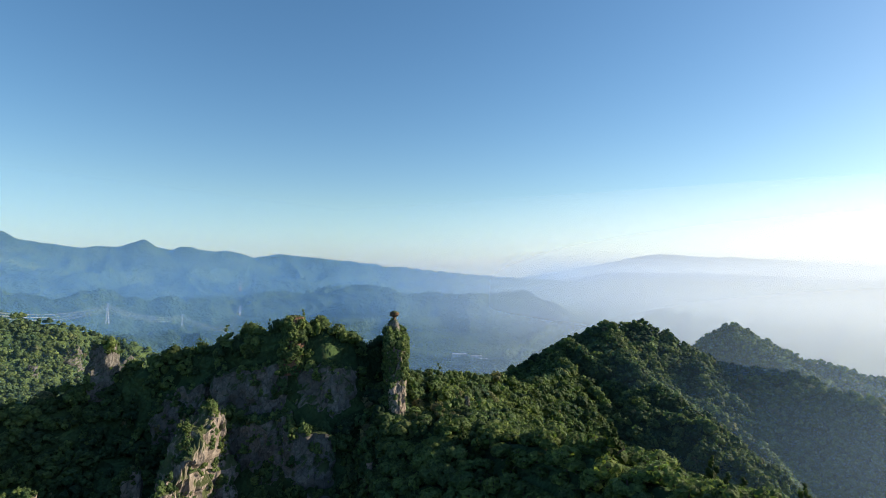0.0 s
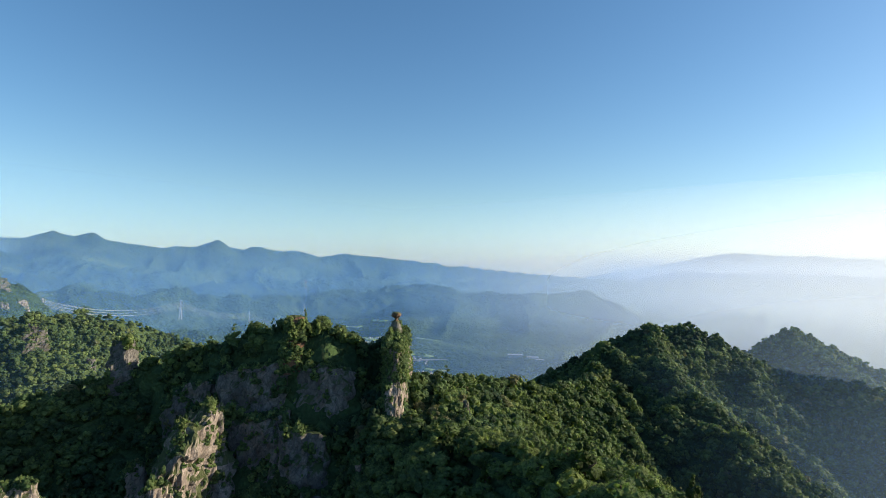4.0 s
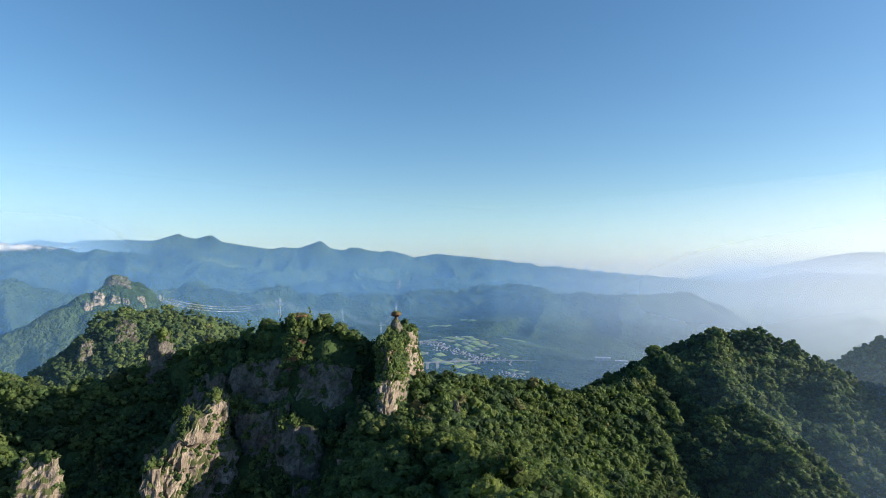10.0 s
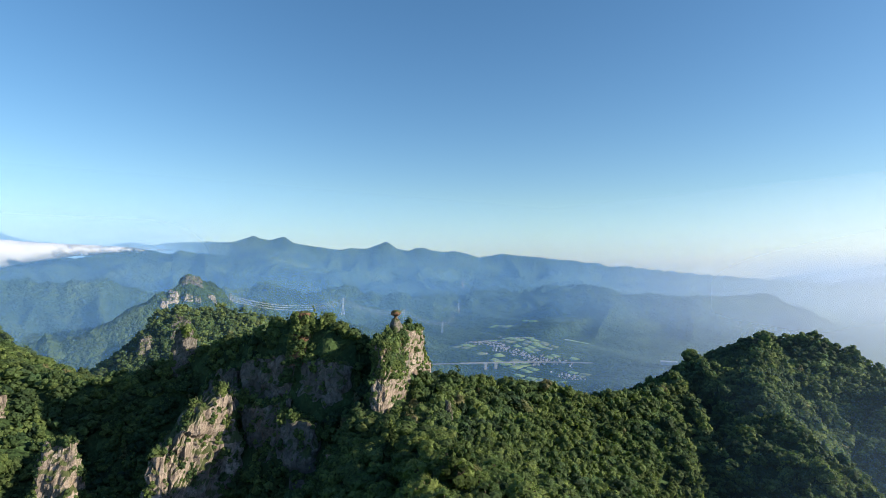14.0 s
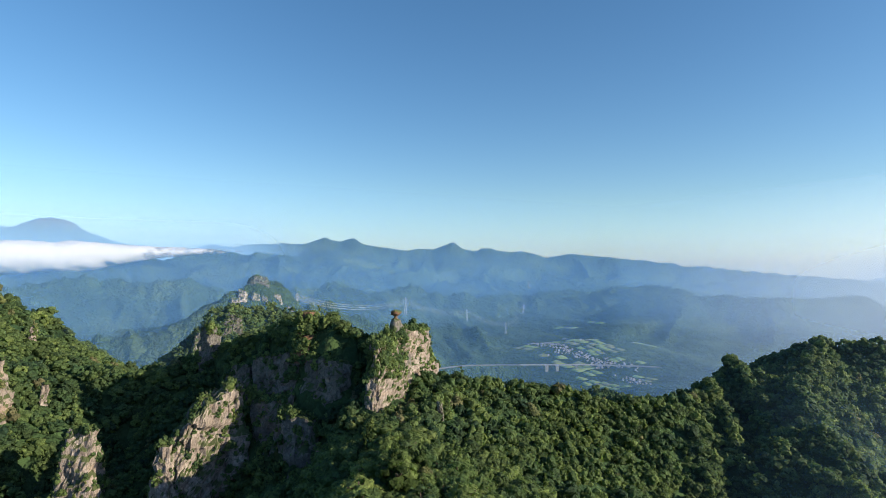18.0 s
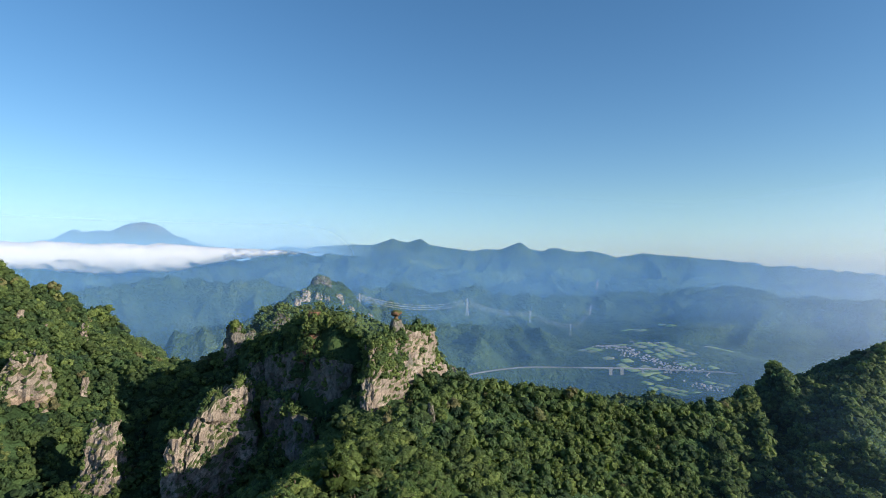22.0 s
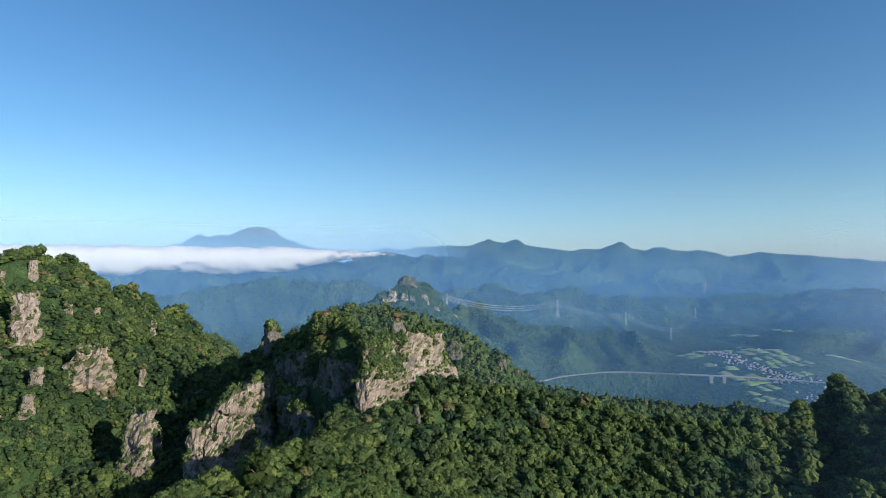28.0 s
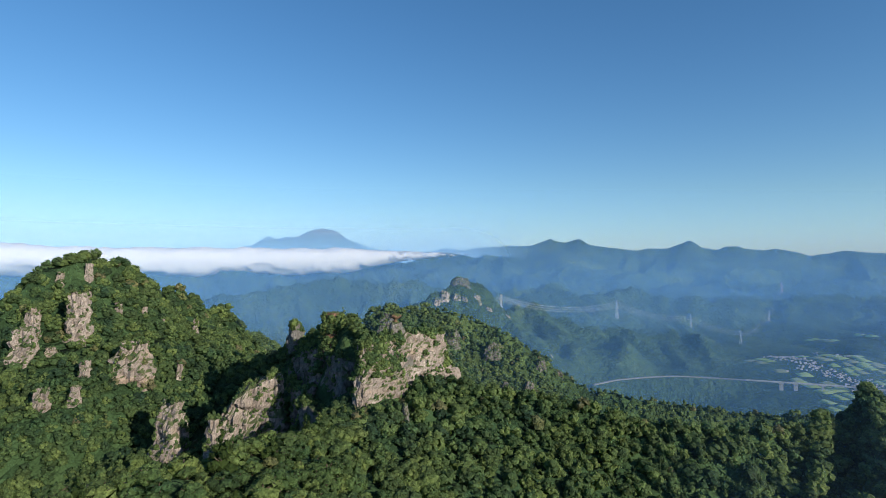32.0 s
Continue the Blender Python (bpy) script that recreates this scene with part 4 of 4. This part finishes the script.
FAR = [dome(*crown(s + 40, 0, 4, 8, 0.13)) for s in range(6)]
CLUMP = [dome(*crown(s + 50, 0, 2, 0, 0.3)) for s in range(5)]
SHRUB = [crown(s + 80, 0, 4, 18, 0.14) for s in range(4)]


def ground_at(x, y):
    """Height of the ground sheet, by its nearest corner."""
    a = np.degrees(np.arctan2(CENTRE[0] - x, y - CENTRE[1]))
    r = np.hypot(x - CENTRE[0], y - CENTRE[1])
    return GRID[np.clip(np.searchsorted(rr, r), 0, nr - 1), np.clip(np.round((a + 60) / AZ_STEP).astype(int), 0, na - 1)]


def open_slopes(x, y, z):
    """True for trees on slopes that lie open towards the flight, not on the backs of the hills."""
    out = np.zeros(len(x), bool)
    for vx, vy in ((10, 0), (110, 38), (205, 115)):
        clear = np.ones(len(x), bool)
        for t in np.linspace(0.03, 0.75, 40):
            sx, sy = x + t * (vx - x), y + t * (vy - y)
            clear &= ground_at(sx, sy) < z + 15 + t * (600 - z - 15)
        out |= clear
    return out


GRID = gz.reshape(nr, na)


def scatter(rng, r0, r1, step, a0=-58, a1=111):
    """Jittered places over a sector of the plan, evenly dense."""
    x0, x1, y0, y1 = CENTRE[0] - r1, CENTRE[0] + r1, CENTRE[1] - r1, CENTRE[1] + r1
    gx, gy = np.meshgrid(np.arange(x0, x1, step), np.arange(y0, y1, step))
    gx, gy = gx.ravel(), gy.ravel()
    gx, gy = gx + rng.uniform(-0.48, 0.48, gx.shape) * step, gy + rng.uniform(-0.48, 0.48, gx.shape) * step
    r = np.hypot(gx - CENTRE[0], gy - CENTRE[1])
    a = np.degrees(np.arctan2(CENTRE[0] - gx, gy - CENTRE[1]))
    ok = (r >= r0) & (r < r1) & (a > a0) & (a < a1)
    gx, gy = gx[ok], gy[ok]
    z = land(gx, gy)
    ok = np.ones(len(gx), bool)
    if r0 > 1000:
        ok = z > np.interp(np.hypot(gx - CENTRE[0], gy - CENTRE[1]), FLOOR_R, FLOOR_Z) + 75
        ok &= z > 374
    for x, y, hl, hw, t in ROCK_FOOT:
        u = (gx - x) * math.cos(t) + (gy - y) * math.sin(t)
        w = -(gx - x) * math.sin(t) + (gy - y) * math.cos(t)
        ok &= (u / (hl + 1.5)) ** 2 + (w / (hw + 1.5)) ** 2 > 1.0
    return gx[ok], gy[ok], z[ok]


def joined(kinds, x, y, z, wide, high, rng):
    """One mesh's arrays for many crowns."""
    V, F, tones, base = [], [], [], 0
    which = rng.integers(0, len(kinds), len(x))
    turn = rng.uniform(0, 2 * math.pi, len(x))
    for k, (v, f) in enumerate(kinds):
        s = np.nonzero(which == k)[0]
        if not len(s):
            continue
        c, sn = np.cos(turn[s])[:, None], np.sin(turn[s])[:, None]
        px = (v[None, :, 0] * c - v[None, :, 1] * sn) * wide[s][:, None] + x[s][:, None]
        py = (v[None, :, 0] * sn + v[None, :, 1] * c) * wide[s][:, None] + y[s][:, None]
        pz = v[None, :, 2] * high[s][:, None] + z[s][:, None]
        V.append(np.stack([px, py, pz], -1).reshape(-1, 3))
        F.append((f[None] + (base + np.arange(len(s)) * len(v))[:, None, None]).reshape(-1, 3))
        base += len(s) * len(v)
        tones.append(np.repeat(rng.random(len(s)), len(v)))
    return np.concatenate(V), np.concatenate(F), np.concatenate(tones)


rng = np.random.default_rng(7)


def forest(kinds, r0, r1, step, wide, label, a0=-58, a1=111):
    x, y, z = scatter(rng, r0, r1, step, a0, a1)
    # steep slopes carry more trees for their plan area
    steep = np.hypot(land(x + 4, y) - z, land(x, y + 4) - z) / 4
    for least in (0.7, 1.3):
        more = (steep > least) & (r0 < 600)
        mx, my = x[more] + rng.uniform(-0.5, 0.5, more.sum()) * step, y[more] + rng.uniform(-0.5, 0.5, more.sum()) * step
        x, y, z, steep = np.append(x, mx), np.append(y, my), np.append(z, land(mx, my)), np.append(steep, np.zeros(len(mx)))
    keep = ~((x > 8) & (x < 86) & (y > 100) & (y < 186)) if r0 < 300 else np.ones(len(x), bool)
    keep &= open_slopes(x, y, z)
    x, y, z = x[keep], y[keep], z[keep]
    keep = rng.random(len(x)) > 0.07
    x, y, z = x[keep], y[keep], z[keep]
    size = wide * np.clip(rng.lognormal(0, 0.3, len(x)), 0.55, 1.5)
    high = (0.45 * wide + 0.55 * size) * rng.uniform(0.85, 1.2, len(x)) * (1.0 if r0 < 600 else 0.75)
    v, f, tone = joined(kinds, x, y, z - (0.2 if r0 < 600 else 0.3) * high + rng.uniform(-1.2, 0.8, len(x)), size, high, rng)
    ob = new("forest", mesh_of("forest", v, f, [LEAF], tone=tone))
    return tagged(ob, label, "forest", kind="stuff")


forest(NEAR, 60, 190, 5.0, 7.0, "dense broadleaved forest on steep mountain slopes")
forest(MIDDLE, 190, 300, 5.0, 7.0, "dense broadleaved forest below a rock fin")
forest(BACK, 300, 430, 5.2, 7.3, "dense broadleaved forest along a ridge")
forest(FAR, 430, 640, 5.4, 7.1, "hillside forest of rounded crowns")
forest(CLUMP, 640, 1150, 6.0, 8.0, "distant hillside forest of rounded crowns")


# single trees on the nearest spur
def tree_kind(seed, conifer):
    """A tree 1 m across: trunk with limbs, and a crown."""
    top = new("tree")
    bm = bmesh.new()
    h = 1.0
    bmesh.ops.create_cone(bm, cap_ends=True, segments=7, radius1=0.055, radius2=0.02, depth=h * 0.75, matrix=pose(0, 0, h * 0.375))
    r = random.Random(seed)
    for k in range(5):
        a = r.uniform(0, 6.28)
        bar(bm, (0, 0, h * r.uniform(0.35, 0.6)), (0.3 * math.cos(a), 0.3 * math.sin(a), h * r.uniform(0.6, 0.8)), 0.02)
    part("trunk", bm, BARK, top)
    v, f = crown(seed + 60, 1, 14 if conifer else 12, 420, 0.042, conifer)
    v = v * np.array([1, 1, 0.95 if not conifer else 1.3]) + np.array([0, 0, 0.08])
    c = new("crown", mesh_of("crown", v, f, [CONIFER if conifer else LEAF_TREE]))
    c.parent = top
    tagged(top, "dark green conifer on a wooded spur" if conifer else "leafy green broadleaved tree on a wooded spur", "tree", "trees on the spur")
    return top


kinds = [tree_kind(s, s == 4) for s in range(5)]
x, y, z = scatter(rng, 60, 262, 4.5)
sel = (x > 8) & (x < 86) & (y > 100) & (y < 186)
x, y, z = x[sel], y[sel], z[sel]
used = set()
for k in range(len(x)):
    t = kinds[4 if rng.random() < 0.06 else rng.integers(0, 4)]
    s = 6.2 * rng.lognormal(0, 0.22)
    m = pose(x[k], y[k], z[k] - 0.14 * s, rng.uniform(-4, 4), rng.uniform(-4, 4), rng.uniform(0, 360)) @ Matrix.Diagonal((s, s, s * rng.uniform(0.8, 1.05), 1))
    if t not in used:
        used.add(t)
        t.matrix_basis = m
    else:
        ob = copy_thing(t, Matrix.Identity(4))
        ob.matrix_basis = m

# shrubs and small trees on the crags
P = np.array(PERCHES)
P = P[((np.hypot(P[:, 0] + 21, P[:, 1] - 237) > 5.5) | (P[:, 2] < 570.5)) & ((np.hypot(P[:, 0] + 60, P[:, 1] - 220.5) > 5.5) | (P[:, 2] < 575))]
sz = P[:, 3] * 3.4 * rng.lognormal(0, 0.3, len(P))
v, f, tone = joined(SHRUB, P[:, 0], P[:, 1], P[:, 2] - 0.35 * sz, sz, sz * rng.uniform(0.8, 1.3, len(P)), rng)
tagged(new("shrubs", mesh_of("shrubs", v, f, [LEAF], tone=0.3 + 0.7 * tone)), "green shrubs and small trees clinging to rock ledges", "shrub", kind="stuff")

# the woods under and behind the flight
forest(FAR, 0, 60, 6.0, 8.0, "dense forest in a hollow", -180, 180)
forest(FAR, 60, 210, 6.0, 8.0, "dense forest in a hollow", 111, 180)
forest(FAR, 60, 210, 6.0, 8.0, "dense forest in a hollow", -180, -58)


# ---- the valley: fields, houses, road and bridge ----
def ground_z(x, y):
    return float(land(np.array([x], float), np.array([y], float))[0])


def field(x, y, sx, sy, turn, mat, label):
    """A field sheet laid on the land, with a low bank round it."""
    n = 5
    u, w = np.meshgrid(np.linspace(-0.5, 0.5, n), np.linspace(-0.5, 0.5, n))
    a = radians(turn)
    u, w = u.ravel() * sx * (1 + 0.15 * np.sin(w.ravel() * 5)), w.ravel() * sy
    px, py = x + u * math.cos(a) - w * math.sin(a), y + u * math.sin(a) + w * math.cos(a)
    pz = land(px, py) + 2.5
    if np.ptp(pz) > 14:
        return
    edge = (np.arange(n * n) % n == 0) | (np.arange(n * n) % n == n - 1) | (np.arange(n * n) < n) | (np.arange(n * n) >= n * n - n)
    pz[edge] -= 4
    i, j = np.meshgrid(np.arange(n - 1), np.arange(n - 1), indexing="ij")
    f = np.stack([i * n + j, i * n + j + 1, (i + 1) * n + j + 1, (i + 1) * n + j], -1).reshape(-1, 4)
    z0 = ground_z(x, y)
    ob = new("field", mesh_of("field", np.stack([px - x, py - y, pz - z0], -1), f, [mat], smooth=False))
    ob.location = (x, y, z0)
    tagged(ob, label, "field", "valley fields")


FIELDS = [(-505, 1640, 90, 60), (-440, 1605, 100, 60), (-390, 1570, 70, 40), (-530, 1850, 80, 60), (-450, 1840, 90, 50), (-400, 1800, 80, 40), (-450, 1770, 60, 40),
          (-380, 1720, 90, 40), (-350, 1480, 90, 40), (-290, 1460, 80, 36), (-640, 1720, 60, 50), (-600, 1860, 70, 40), (-310, 1990, 40, 30), (-580, 2265, 70, 36), (-690, 2200, 80, 30),
          (-390, 2130, 50, 30), (-300, 1700, 60, 40), (-240, 1560, 60, 34), (-470, 1900, 60, 36)]
fr = np.random.default_rng(5)
for k, (x, y, sx, sy) in enumerate(FIELDS):
    sx, sy = 1.3 * sx, 1.3 * sy
    turn = -35 + 8 * (k % 3)
    c, w = math.cos(radians(turn)), math.sin(radians(turn))
    across, along = (3, 2) if sx > 98 else (2, 2) if sx > 65 else (2, 1)
    for p in range(across):
        for q in range(along):
            if fr.random() < 0.16:
                continue
            u, v = ((p + 0.5) / across - 0.5) * sx + fr.normal(0, 2), ((q + 0.5) / along - 0.5) * sy + fr.normal(0, 2)
            dry = fr.random() < 0.3
            field(x + u * c - v * w, y + u * w + v * c, sx / across * fr.uniform(0.88, 1.02), sy / along * fr.uniform(0.86, 1.02), turn + fr.normal(0, 4), FIELD_PALE if dry else FIELD,
                  "pale dry field plot in the valley" if dry else "bright green rice field plot in the valley")


def house(roof, wide, deep, tall, label):
    """A house with gabled roof, windows and a door; foot at 0."""
    top = new("house")
    bm = bmesh.new()
    box(bm, 0, 0, tall / 2 - 1, wide, deep, tall + 2)
    part("wall", bm, WHITE_WALL, top)
    bm = bmesh.new()
    e = 0.6
    pts = [(-wide / 2 - e, -deep / 2 - e, tall), (wide / 2 + e, -deep / 2 - e, tall), (wide / 2 + e, deep / 2 + e, tall), (-wide / 2 - e, deep / 2 + e, tall),
           (-wide / 2 - e, 0, tall + deep * 0.32), (wide / 2 + e, 0, tall + deep * 0.32)]
    v = [bm.verts.new(p) for p in pts]
    for f in ((0, 1, 5, 4), (2, 3, 4, 5), (0, 4, 3), (1, 2, 5), (3, 2, 1, 0)):
        bm.faces.new([v[q] for q in f])
    part("roof", bm, roof, top)
    for sx in (-0.25, 0.25):
        bm = bmesh.new()
        box(bm, sx * wide, -deep / 2 - 0.05, tall * 0.55, wide * 0.2, 0.12, 1.2)
        part("window", bm, ROOF_GREY, top)
    return tagged(top, label, "house", "village houses")


HOUSES = [house(ROOF_GREY, 11, 8, 5, "white village house with a grey tiled roof"), house(ROOF_BROWN, 10, 8, 5, "white village house with a brown roof"),
          house(ROOF_PALE, 13, 9, 5.5, "white village house with a pale metal roof"), house(ROOF_PALE, 18, 11, 6, "large pale-roofed shed among village houses")]
hr = np.random.default_rng(21)
STRIPS = [([(-640, 1800), (-558, 1769), (-475, 1711), (-405, 1673), (-333, 1634)], 205, 18), ([(-660, 1839), (-640, 1900), (-601, 1968)], 22, 10), ([(-600, 1860), (-520, 1880), (-460, 1870)], 20, 14),
          ([(-285, 1565), (-250, 1530), (-205, 1500)], 30, 12), ([(-360, 1690), (-300, 1660), (-260, 1640)], 24, 14), ([(-420, 2000), (-330, 2010)], 12, 20), ([(-600, 2270), (-540, 2275)], 8, 12), ([(-560, 1730), (-480, 1690)], 14, 20)]
started = set()
for line, count, spread in STRIPS:
    seg = [math.dist(a, c) for a, c in zip(line, line[1:])]
    for _ in range(count):
        k = hr.choice(len(seg), p=np.array(seg) / sum(seg))
        t = hr.random()
        x = line[k][0] + t * (line[k + 1][0] - line[k][0]) + hr.normal(0, spread)
        y = line[k][1] + t * (line[k + 1][1] - line[k][1]) + hr.normal(0, spread)
        h = HOUSES[hr.choice(4, p=(0.42, 0.2, 0.28, 0.10))]
        m = pose(x, y, ground_z(x, y) + 0.8, 0, 0, -35 + hr.choice([0, 90]) + hr.normal(0, 6)) @ Matrix.Scale(hr.uniform(0.24, 0.40), 4)
        if h in started:
            copy_thing(h, Matrix.Identity(4)).matrix_basis = m
        else:
            started.add(h)
            h.matrix_basis = m


def works(x, y, sx, sy, tall, turn):
    top = new("factory")
    bm = bmesh.new()
    box(bm, 0, 0, tall / 2 - 2, sx, sy, tall + 4)
    part("wall", bm, WHITE_WALL, top)
    bm = bmesh.new()
    box(bm, 0, 0, tall + 0.4, sx + 1, sy + 1, 0.9)
    part("roof", bm, ROOF_PALE, top)
    top.matrix_basis = pose(x, y, ground_z(x, y) + 1, 0, 0, turn)
    tagged(top, "long low white-roofed works building in the valley", "factory", "works buildings")


for x, y, sx, sy, tall, turn in [(20, 1822, 70, 22, 9, -8), (-10, 1660, 60, 24, 9, 5), (40, 1640, 46, 20, 8, 5), (60, 1600, 30, 18, 7, 5), (20, 1720, 26, 14, 6, 0), (-500, 2310, 40, 16, 7, -20)]:
    works(x, y, sx * 0.7, sy * 0.8, tall * 0.55, turn)


def ribbon(name, pts, width, thick, mat, parent=None):
    """A road slab along points, with kerbs."""
    bm = bmesh.new()
    rows = []
    for k, p in enumerate(pts):
        a, c = Vector(pts[max(0, k - 1)]), Vector(pts[min(len(pts) - 1, k + 1)])
        d = (c - a).normalized()
        s = Vector((-d.y, d.x, 0)).normalized() * width / 2
        p = Vector(p)
        rows.append([bm.verts.new(q) for q in (p + s, p - s, p - s - Vector((0, 0, thick)), p + s - Vector((0, 0, thick)))])
    for a, c in zip(rows, rows[1:]):
        for q in range(4):
            bm.faces.new((a[q], a[(q + 1) % 4], c[(q + 1) % 4], c[q]))
    bm.faces.new(rows[0])
    bm.faces.new(rows[-1][::-1])
    bmesh.ops.recalc_face_normals(bm, faces=bm.faces)
    return part(name, bm, mat, parent)


def spline(pts, step):
    out = []
    for k in range(len(pts) - 1):
        p = [Vector(pts[max(0, k - 1)]), Vector(pts[k]), Vector(pts[k + 1]), Vector(pts[min(len(pts) - 1, k + 2)])]
        n = max(2, int((p[2] - p[1]).length / step))
        for q in range(n):
            t = q / n
            out.append(0.5 * (2 * p[1] + (p[2] - p[0]) * t + (2 * p[0] - 5 * p[1] + 4 * p[2] - p[3]) * t * t + (3 * p[1] - p[0] - 3 * p[2] + p[3]) * t ** 3))
    out.append(Vector(pts[-1]))
    return out


BRIDGE = [(-545, 1475, 322), (-460, 1535, 322), (-365, 1608, 320), (-210, 1683, 318), (-60, 1730, 316)]
lane = spline(HIGHWAY, 25)
road = ribbon("road", [Vector((p.x, p.y, p.z + 0.4)) for p in lane], 7, 2.2, ASPHALT)
tagged(road, "grey asphalt highway cut along a wooded hillside", "road", kind="structure")
bridge = new("bridge")
line = spline(BRIDGE, 25)
ribbon("deck", line, 8, 1.5, CONCRETE, bridge)
for off in (-3.8, 3.8):
    side = []
    for k, p in enumerate(line):
        d = (line[min(len(line) - 1, k + 1)] - line[max(0, k - 1)]).normalized()
        side.append(p + Vector((-d.y, d.x, 0)) * off + Vector((0, 0, 1.0)))
    ribbon("parapet", side, 0.5, 1.2, CONCRETE, bridge)
gone, nxt = 0.0, 50.0
for a, c in zip(line, line[1:]):
    gone += (c - a).length
    if gone > nxt:
        nxt += 52.0 if nxt < 150 else 37.0
        wide = 1.0 if nxt < 160 else 0.55
        z0 = min(ground_z(c.x, c.y) - 4, c.z - 10)
        bm = bmesh.new()
        box(bm, c.x, c.y, (z0 + c.z - 5) / 2, 5.5 * wide, 8 * wide, c.z - 5 - z0, -55)
        box(bm, c.x, c.y, c.z - 3.4, 9 * wide, 10, 2.4 * wide, -55)
        part("pier", bm, CONCRETE, bridge)
tagged(bridge, "long pale concrete highway bridge on slab piers", "bridge")


# ---- pylons and lines ----
def pylon_kind(steel, label):
    """A lattice tower 1 m high."""
    top = new("pylon")
    w0, w1 = 0.075, 0.02
    lev = [0, 0.16, 0.31, 0.45, 0.57, 0.68, 0.79, 0.90, 1.0]

    def half(h):
        return w0 + (w1 - w0) * min(1, h / 0.68) if h < 0.68 else w1

    for sx, sy in ((1, 1), (1, -1), (-1, -1), (-1, 1)):
        bm = bmesh.new()
        for a, c in zip(lev, lev[1:]):
            bar(bm, (sx * half(a), sy * half(a), a), (sx * half(c), sy * half(c), c), 0.0085)
        part("leg", bm, steel, top)
    for face in range(4):
        bm = bmesh.new()
        for a, c in zip(lev, lev[1:]):
            ha, hc = half(a), half(c)
            for s in (1, -1):
                p, q = Vector((s * ha, ha, a)), Vector((-s * hc, hc, c))
                r = Matrix.Rotation(face * math.pi / 2, 3, "Z")
                bar(bm, r @ p, r @ q, 0.004)
            bar(bm, Matrix.Rotation(face * math.pi / 2, 3, "Z") @ Vector((hc, hc, c)), Matrix.Rotation(face * math.pi / 2, 3, "Z") @ Vector((-hc, hc, c)), 0.004)
        part("bracing", bm, STEEL, top)
    for h, w in ((0.68, 0.13), (0.80, 0.115), (0.92, 0.10)):
        bm = bmesh.new()
        for s in (1, -1):
            bar(bm, (s * w1, 0, h), (s * w, 0, h + 0.01), 0.009)
            bar(bm, (s * w1, 0, h + 0.045), (s * w, 0, h + 0.01), 0.009)
            bar(bm, (s * w, 0, h + 0.01), (s * w, 0, h - 0.03), 0.006)
        part("cross_arm", bm, steel, top)
    return tagged(top, label, "pylon", "power line pylons")


PYLONS = [(-1104, 1168, 52), (-1046, 1611, 62), (-976, 1912, 54), (-894, 2079, 50), (-1032, 2545, 56), (-1305, 3212, 62)]
base = pylon_kind(STEEL, "pale steel lattice pylon on a wooded hill")
red = pylon_kind(RED_STEEL, "red and white lattice pylon in a hazy valley")
feet = []
for k, (x, y, tall) in enumerate([(-1006, 656, 46)] + PYLONS):
    m = pose(x, y, ground_z(x, y) - 1, 0, 0, 75 if k == 0 else 20) @ Matrix.Scale(tall, 4)
    ob = base if k == 0 else red if k == 6 else copy_thing(base, Matrix.Identity(4))
    ob.matrix_basis = m
    feet.append(m)
for a, c in zip(feet, feet[1:]):
    for h, w in ((0.68, 0.13), (0.80, 0.115), (0.92, 0.10)):
        for s in (1, -1):
            p, q = a @ Vector((s * w, 0, h - 0.03)), c @ Vector((s * w, 0, h - 0.03))
            bm = bmesh.new()
            n, prev = 18, None
            for k in range(n + 1):
                t = k / n
                pt = p.lerp(q, t) - Vector((0, 0, (p - q).length * 0.055 * 4 * t * (1 - t)))
                ring = [bm.verts.new(pt + Vector((0.0, 0.19 * math.cos(g), 0.19 * math.sin(g)))) for g in (0.5, 2.6, 4.7)]
                if prev:
                    for e in range(3):
                        bm.faces.new((prev[e], prev[(e + 1) % 3], ring[(e + 1) % 3], ring[e]))
                prev = ring
            cable = part("power_cable", bm, STEEL)
            tagged(cable, "pale power cable sagging between pylons", "cable", "power line cables")


# ---- cloud bank under the volcano ----
def cloud_bank():
    n, m = 260, 36
    a = np.linspace(108, 52, n)
    s = (a - 52) / 56
    r0 = 3760 + 180 * (1 - s)
    mid = np.interp(a, [52, 54, 57, 60, 63, 66, 72, 84, 94, 108], [686, 685, 676, 667, 656, 642, 634, 634, 648, 655])
    tall = np.interp(a, [52, 54, 57, 60, 63, 66, 72, 84, 94, 108], [2, 9, 22, 36, 56, 76, 86, 80, 76, 76]) * 1.04
    deep = tall * 1.0 + 20
    th = np.linspace(0, 2 * math.pi, m, endpoint=False)
    A, T = np.meshgrid(np.arange(n), th, indexing="ij")
    rad = r0[A] + deep[A] * np.cos(T)
    z = mid[A] + tall[A] * np.sin(T) * np.where(np.sin(T) > 0, 1.05, 1.1)
    x, y = polar(a[A], rad)
    p = np.stack([x, y, z], -1).reshape(-1, 3)
    amp = np.clip(tall[A] / 90, 0.3, 1).ravel()
    puff = 36 * fbm(p / np.array([150, 150, 110.0]), 31, 5, 0.6) + 10 * ridged(p / 60.0, 32, 3)
    p[:, 2] += puff * amp * np.where(np.sin(T).ravel() > 0, 0.55, 1.0)
    i, j = np.meshgrid(np.arange(n - 1), np.arange(m), indexing="ij")
    f = np.stack([i * m + j, i * m + (j + 1) % m, (i + 1) * m + (j + 1) % m, (i + 1) * m + j], -1).reshape(-1, 4)
    ob = new("cloud", mesh_of("cloud", p, f, [CLOUD], smooth=True))
    tagged(ob, "long flat bank of white cloud below a volcano", "cloud", kind="structure")


cloud_bank()
